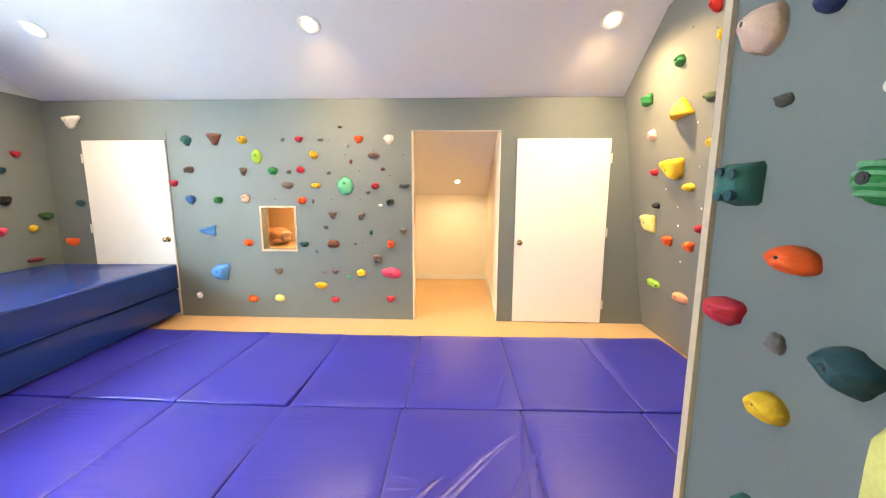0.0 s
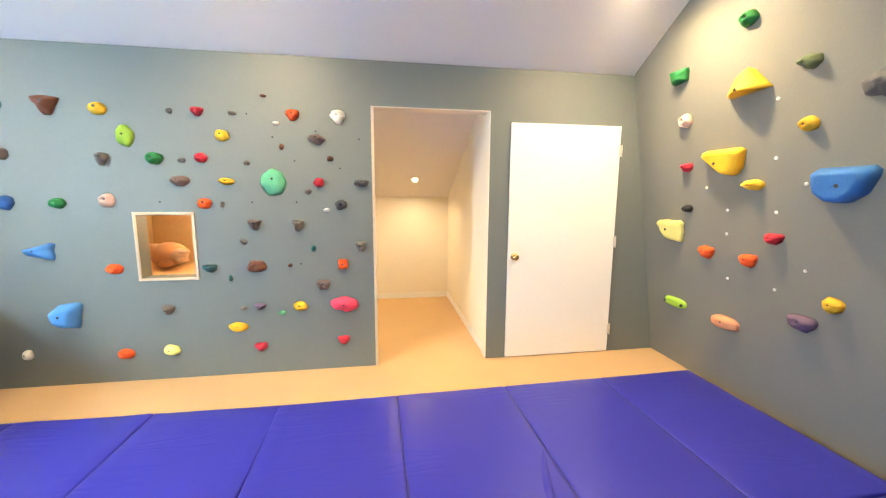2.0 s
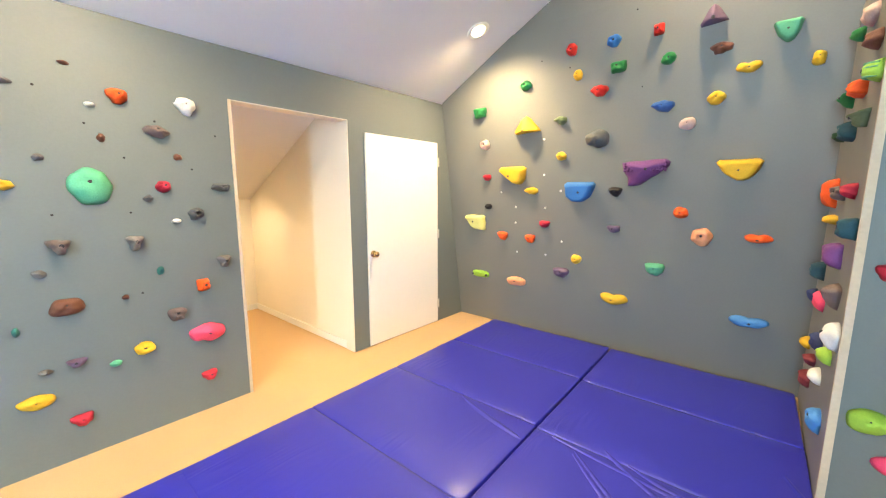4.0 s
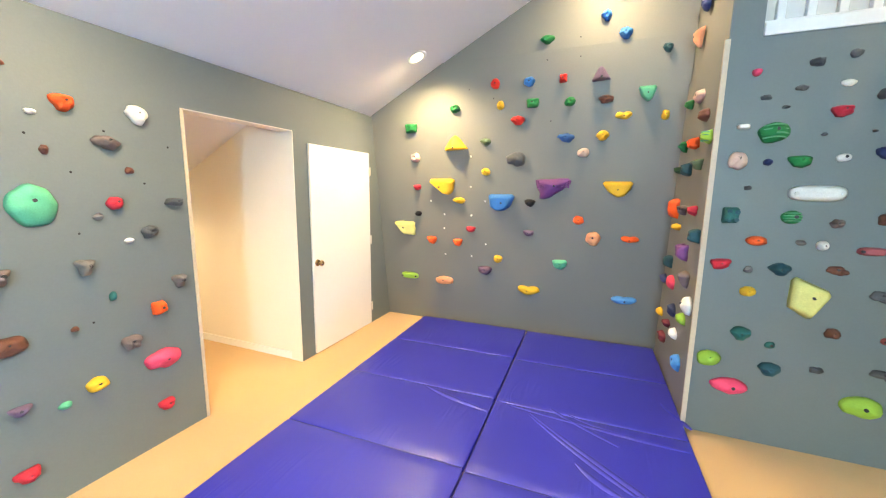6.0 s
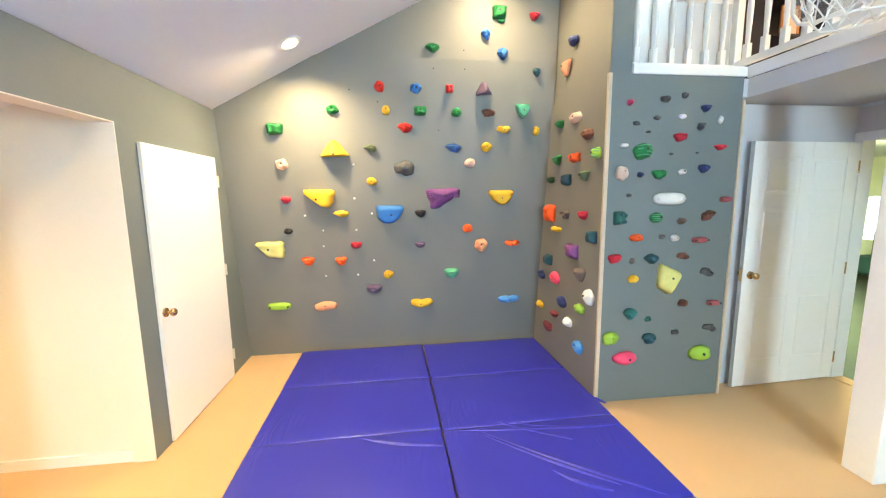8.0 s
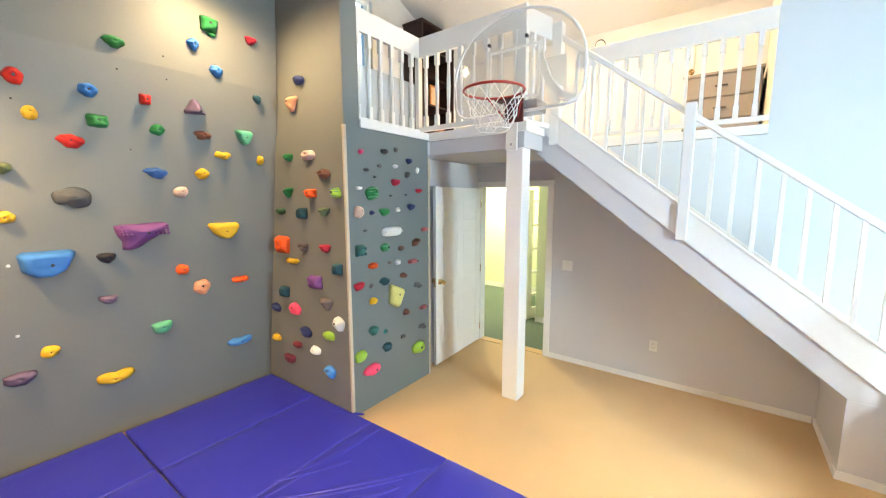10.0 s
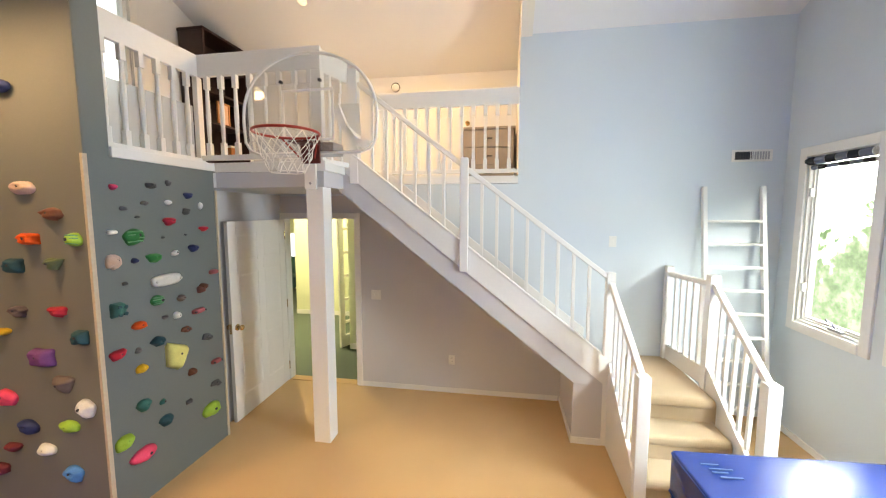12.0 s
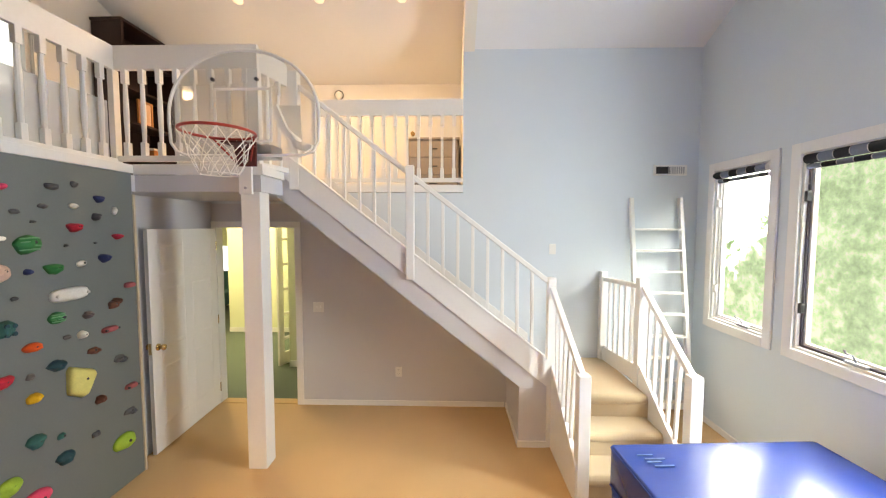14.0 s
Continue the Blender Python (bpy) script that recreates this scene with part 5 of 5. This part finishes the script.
hold("N", -1.43, 1.35, 0.098, 0.081, "oval", "orange")
hold("N", -1.31, 1.34, 0.033, 0.048, "chip", "grey")
hold("N", -0.56, 1.30, 0.053, 0.029, "chip", "white")
hold("N", -0.45, 1.34, 0.087, 0.081, "ring", "slate")
hold("N", -1.09, 1.19, 0.096, 0.082, "tri", "taupe")
hold("N", -0.78, 1.18, 0.097, 0.087, "tri", "grey")
hold("N", -1.18, 1.06, 0.053, 0.044, "chip", "grey")
hold("N", -0.31, 1.01, 0.103, 0.084, "tri", "grey")
hold("N", -0.67, 1.00, 0.039, 0.054, "chip", "teal")
hold("N", -1.43, 0.86, 0.117, 0.065, "half", "petrol")
hold("N", -1.10, 0.87, 0.147, 0.095, "oval", "brown")
hold("N", -0.85, 0.87, 0.034, 0.030, "chip", "brown")
hold("N", -0.45, 0.87, 0.074, 0.080, "box", "orange")
hold("N", -1.29, 0.78, 0.029, 0.050, "chip", "teal")
hold("N", -0.61, 0.71, 0.099, 0.091, "ring", "taupe")
hold("N", -1.21, 0.54, 0.059, 0.031, "chip", "grey")
hold("N", -1.09, 0.55, 0.084, 0.051, "half", "plum")
hold("N", -0.79, 0.54, 0.099, 0.082, "oval", "yellow")
hold("N", -0.93, 0.49, 0.060, 0.041, "chip", "mint")
hold("N", -0.45, 0.54, 0.199, 0.134, "bean", "pink")
hold("N", -1.26, 0.39, 0.140, 0.078, "oval", "yellow")
hold("N", -1.10, 0.22, 0.106, 0.074, "half", "crimson")
hold("N", -0.46, 0.24, 0.101, 0.074, "half", "crimson")
hold("N", -3.98, 2.19, 0.225, 0.147, "tri", "white")
hold("N", -3.99, 1.31, 0.102, 0.078, "oval", "petrol")
hold("N", -4.15, 0.86, 0.174, 0.094, "half", "orange")
hold("W", 4.15, 1.82, 0.093, 0.071, "half", "crimson")
hold("W", 4.00, 1.65, 0.068, 0.069, "oval", "petrol")
hold("W", 3.99, 1.34, 0.126, 0.104, "half", "black")
hold("W", 4.36, 1.16, 0.164, 0.089, "half", "dkgreen")
hold("W", 4.21, 1.04, 0.088, 0.086, "oval", "yellow")
hold("W", 3.92, 1.03, 0.095, 0.092, "half", "pink")
hold("W", 4.19, 0.70, 0.167, 0.050, "bar", "maroon")
hold("E", 3.456, 2.44, 0.110, 0.087, "ring", "green")
hold("E", 3.976, 2.27, 0.133, 0.099, "box", "green")
hold("E", 3.946, 1.96, 0.115, 0.104, "ring", "cream")
hold("E", 3.946, 1.63, 0.104, 0.064, "half", "crimson")
hold("E", 3.956, 1.33, 0.085, 0.060, "oval", "black")
hold("E", 3.466, 2.10, 0.288, 0.161, "peak", "yellow")
hold("E", 3.646, 1.64, 0.320, 0.180, "fin", "yellow")
hold("E", 3.446, 1.49, 0.157, 0.076, "drop", "yellow")
hold("E", 4.155, 1.15, 0.310, 0.174, "trap", "lemon")
hold("E", 3.796, 1.02, 0.128, 0.096, "half", "orange")
hold("E", 3.476, 1.01, 0.115, 0.088, "half", "orange")
hold("E", 3.316, 1.17, 0.118, 0.072, "half", "crimson")
hold("E", 4.126, 0.55, 0.230, 0.083, "bar", "lime")
hold("E", 3.666, 0.53, 0.231, 0.109, "oval", "peach")
hold("E", 3.156, 0.70, 0.179, 0.103, "half", "plum")
hold("E", 3.006, 0.85, 0.103, 0.093, "oval", "yellow")
hold("E", 3.136, 2.10, 0.114, 0.079, "drop", "olive")
hold("E", 3.136, 1.80, 0.098, 0.082, "oval", "yellow")
hold("E", 2.816, 1.92, 0.191, 0.152, "bean", "slate")
hold("E", 2.966, 1.48, 0.285, 0.180, "scoop", "azure")
hold("E", 2.666, 1.48, 0.122, 0.083, "half", "black")
hold("E", 2.676, 1.16, 0.120, 0.069, "half", "plum")
hold("E", 2.806, 2.29, 0.146, 0.101, "drop", "red")
hold("E", 2.976, 2.44, 0.074, 0.089, "oval", "yellow")
hold("E", 3.026, 2.64, 0.096, 0.097, "ring", "red")
hold("E", 2.696, 2.63, 0.107, 0.090, "ring", "azure")
hold("E", 2.656, 2.44, 0.114, 0.087, "box", "green")
hold("E", 2.666, 0.53, 0.232, 0.129, "banana", "yellow")
hold("E", 2.546, 2.97, 0.133, 0.084, "drop", "green")
hold("E", 2.056, 3.10, 0.089, 0.101, "drop", "azure")
hold("E", 1.896, 2.94, 0.115, 0.106, "drop", "azure")
hold("E", 1.916, 3.21, 0.072, 0.034, "half", "green")
hold("E", 2.386, 2.63, 0.067, 0.078, "box", "red")
hold("E", 2.066, 2.64, 0.170, 0.128, "peak", "plum")
hold("E", 2.316, 2.43, 0.098, 0.085, "oval", "green")
hold("E", 2.006, 2.43, 0.122, 0.073, "oval", "brown")
hold("E", 2.346, 2.11, 0.164, 0.090, "drop", "blue")
hold("E", 2.016, 2.12, 0.105, 0.092, "oval", "yellow")
hold("E", 2.176, 1.97, 0.109, 0.085, "oval", "cream")
hold("E", 1.686, 2.45, 0.148, 0.128, "shelf", "mint")
hold("E", 1.856, 2.29, 0.130, 0.084, "banana", "yellow")
hold("E", 1.526, 2.27, 0.064, 0.087, "oval", "yellow")
hold("E", 1.566, 2.79, 0.079, 0.080, "drop", "petrol")
hold("E", 2.436, 1.63, 0.357, 0.212, "wedge", "purple")
hold("E", 1.856, 1.63, 0.275, 0.148, "shelf", "yellow")
hold("E", 2.186, 1.32, 0.104, 0.094, "oval", "orange")
hold("E", 1.706, 1.16, 0.155, 0.081, "banana", "orange")
hold("E", 2.036, 1.14, 0.141, 0.143, "ring", "peach")
hold("E", 2.346, 0.84, 0.158, 0.115, "half", "mint")
hold("E", 1.706, 0.53, 0.217, 0.108, "banana", "sky")
hold("R", 1.55, 2.93, 0.137, 0.081, "oval", "navy")
hold("R", 1.67, 2.75, 0.181, 0.133, "tri", "peach")
hold("R", 1.77, 2.29, 0.147, 0.079, "drop", "green")
hold("R", 1.46, 2.29, 0.187, 0.093, "oval", "cream")
hold("R", 1.25, 2.12, 0.167, 0.092, "drop", "brown")
hold("R", 1.79, 1.97, 0.136, 0.091, "tri", "green")
hold("R", 1.43, 1.96, 0.125, 0.078, "box", "orange")
hold("R", 1.09, 1.96, 0.110, 0.090, "ribbed", "lime")
hold("R", 1.94, 1.79, 0.142, 0.066, "half", "dkgreen")
hold("R", 1.58, 1.78, 0.131, 0.099, "box", "petrol")
hold("R", 1.26, 1.80, 0.134, 0.078, "tri", "olive")
hold("R", 1.94, 1.47, 0.215, 0.174, "box", "orange")
hold("R", 1.59, 1.47, 0.146, 0.074, "half", "taupe")
hold("R", 1.27, 1.48, 0.148, 0.076, "half", "crimson")
hold("R", 1.78, 1.33, 0.181, 0.067, "banana", "yellow")
hold("R", 1.10, 1.32, 0.096, 0.098, "box", "petrol")
hold("R", 1.43, 1.16, 0.182, 0.131, "box", "purple")
hold("R", 1.94, 1.00, 0.132, 0.111, "box", "petrol")
hold("R", 2.13, 0.81, 0.154, 0.094, "oval", "navy")
hold("R", 1.79, 0.85, 0.186, 0.130, "oval", "pink")
hold("R", 1.28, 0.98, 0.178, 0.122, "tri", "taupe")
hold("R", 1.12, 0.83, 0.148, 0.130, "bean", "white")
hold("R", 1.62, 0.65, 0.181, 0.110, "oval", "navy")
hold("R", 1.27, 0.69, 0.167, 0.086, "oval", "lime")
hold("R", 2.15, 0.48, 0.141, 0.086, "oval", "yellow")
hold("R", 1.76, 0.49, 0.130, 0.062, "half", "maroon")
hold("R", 1.48, 0.50, 0.150, 0.090, "oval", "white")
hold("R", 1.92, 0.31, 0.197, 0.096, "half", "maroon")
hold("R", 1.27, 0.35, 0.170, 0.118, "drop", "sky")
hold("P", 1.21, 2.30, 0.053, 0.043, "half", "pink")
hold("P", 0.94, 2.33, 0.060, 0.045, "box", "slate")
hold("P", 0.99, 2.20, 0.067, 0.033, "chip", "grey")
hold("P", 1.15, 2.16, 0.053, 0.030, "chip", "slate")
hold("P", 0.78, 2.36, 0.058, 0.044, "chip", "slate")
hold("P", 0.61, 2.27, 0.071, 0.055, "half", "navy")
hold("P", 0.79, 2.21, 0.069, 0.038, "chip", "white")
hold("P", 0.64, 2.14, 0.051, 0.056, "oval", "slate")
hold("P", 1.05, 2.10, 0.040, 0.020, "chip", "slate")
hold("P", 0.80, 2.06, 0.102, 0.065, "half", "crimson")
hold("P", 1.24, 2.00, 0.066, 0.031, "bar", "white")
hold("P", 1.09, 1.96, 0.150, 0.122, "ribbed", "green")
hold("P", 0.86, 1.94, 0.027, 0.020, "chip", "slate")
hold("P", 0.65, 1.95, 0.026, 0.016, "chip", "slate")
hold("P", 1.25, 1.80, 0.098, 0.112, "bean", "cream")
hold("P", 1.10, 1.79, 0.047, 0.041, "oval", "navy")
hold("P", 0.95, 1.79, 0.119, 0.071, "half", "green")
hold("P", 0.76, 1.81, 0.070, 0.046, "chip", "white")
hold("P", 0.59, 1.83, 0.088, 0.068, "half", "navy")
hold("P", 1.18, 1.64, 0.036, 0.028, "chip", "slate")
hold("P", 0.85, 1.61, 0.268, 0.092, "bar", "white")
hold("P", 1.25, 1.47, 0.087, 0.102, "pocket", "teal")
hold("P", 0.95, 1.47, 0.100, 0.078, "ribbed", "green")
hold("P", 0.74, 1.44, 0.061, 0.052, "ring", "taupe")
hold("P", 0.51, 1.49, 0.072, 0.057, "half", "brown")
hold("P", 1.10, 1.32, 0.109, 0.058, "oval", "orange")
hold("P", 0.89, 1.32, 0.052, 0.036, "chip", "grey")
hold("P", 0.79, 1.31, 0.056, 0.056, "oval", "white")
hold("P", 0.57, 1.29, 0.133, 0.048, "bar", "rose")
hold("P", 1.27, 1.16, 0.115, 0.076, "half", "crimson")
hold("P", 1.12, 1.14, 0.049, 0.045, "chip", "grey")
hold("P", 0.97, 1.15, 0.119, 0.088, "drop", "petrol")
hold("P", 0.68, 1.16, 0.061, 0.042, "chip", "brown")
hold("P", 1.11, 1.00, 0.087, 0.068, "oval", "yellow")
hold("P", 0.81, 0.99, 0.202, 0.270, "quad", "lemon")
hold("P", 0.46, 1.02, 0.074, 0.049, "chip", "slate")
hold("P", 1.12, 0.72, 0.114, 0.101, "drop", "teal")
hold("P", 0.96, 0.67, 0.055, 0.046, "chip", "teal")
hold("P", 0.68, 0.79, 0.068, 0.066, "oval", "brown")
hold("P", 1.27, 0.53, 0.134, 0.113, "oval", "lime")
hold("P", 0.95, 0.51, 0.118, 0.102, "drop", "petrol")
hold("P", 0.72, 0.55, 0.070, 0.045, "chip", "slate")
hold("P", 0.39, 0.56, 0.054, 0.044, "chip", "slate")
hold("P", 1.14, 0.36, 0.184, 0.122, "bean", "pink")
hold("P", 0.49, 0.36, 0.179, 0.136, "bean", "lime")
hold("P", 0.46, 1.99, 0.105, 0.043, "half", "crimson")
hold("P", 0.38, 1.60, 0.096, 0.045, "bar", "rose")
hold("P", 0.41, 0.78, 0.109, 0.046, "bar", "rose")
hold("P", 0.48, 2.19, 0.044, 0.064, "chip", "white")
hold("P", 0.54, 1.47, 0.067, 0.065, "oval", "brown")
hold("P", 0.71, 1.17, 0.076, 0.052, "chip", "brown")
hold("P", 0.50, 1.04, 0.094, 0.056, "chip", "slate")
hold("P", 0.43, 0.58, 0.094, 0.052, "chip", "slate")
hold("E", 3.296, 1.96, 0.025, 0.023, "plug", "white")
hold("E", 3.306, 1.64, 0.025, 0.024, "plug", "white")
hold("E", 3.786, 1.48, 0.027, 0.026, "plug", "white")
hold("E", 3.626, 1.33, 0.027, 0.026, "plug", "white")
hold("E", 3.306, 1.33, 0.026, 0.025, "plug", "white")
hold("E", 3.636, 1.17, 0.027, 0.027, "plug", "white")
hold("E", 3.146, 1.01, 0.026, 0.026, "plug", "white")
hold("E", 3.636, 0.86, 0.028, 0.028, "plug", "white")
hold("E", 3.316, 0.86, 0.027, 0.027, "plug", "white")
hold("E", 3.146, 1.49, 0.025, 0.025, "plug", "white")
hold("E", 1.606, 3.26, 0.101, 0.074, "half", "crimson")
hold("E", 1.936, 3.28, 0.129, 0.112, "box", "green")
hold("N", -0.93, 1.84, 0.019, 0.018, "plug", "black")
hold("N", -0.78, 1.67, 0.019, 0.019, "plug", "black")
hold("N", -0.30, 1.84, 0.019, 0.018, "plug", "black")
hold("N", -1.10, 1.36, 0.019, 0.019, "plug", "black")
hold("N", -0.78, 1.36, 0.019, 0.019, "plug", "black")
hold("N", -1.10, 2.00, 0.019, 0.018, "plug", "black")
hold("N", -0.62, 1.89, 0.019, 0.018, "plug", "black")
hold("N", -1.73, 1.36, 0.019, 0.019, "plug", "black")
hold("N", -0.45, 1.62, 0.019, 0.019, "plug", "black")
hold("N", -0.77, 0.88, 0.020, 0.020, "plug", "black")
hold("E", 3.296, 2.61, 0.024, 0.021, "plug", "black")
hold("E", 3.046, 2.51, 0.023, 0.021, "plug", "black")
hold("E", 2.256, 2.96, 0.020, 0.018, "plug", "black")
hold("E", 2.246, 2.80, 0.020, 0.019, "plug", "black")
hold("E", 2.536, 2.80, 0.021, 0.019, "plug", "black")
hold("E", 2.486, 2.27, 0.021, 0.021, "plug", "black")
hold("N", -2.695, 0.25, 0.060, 0.080, "oval", "white")
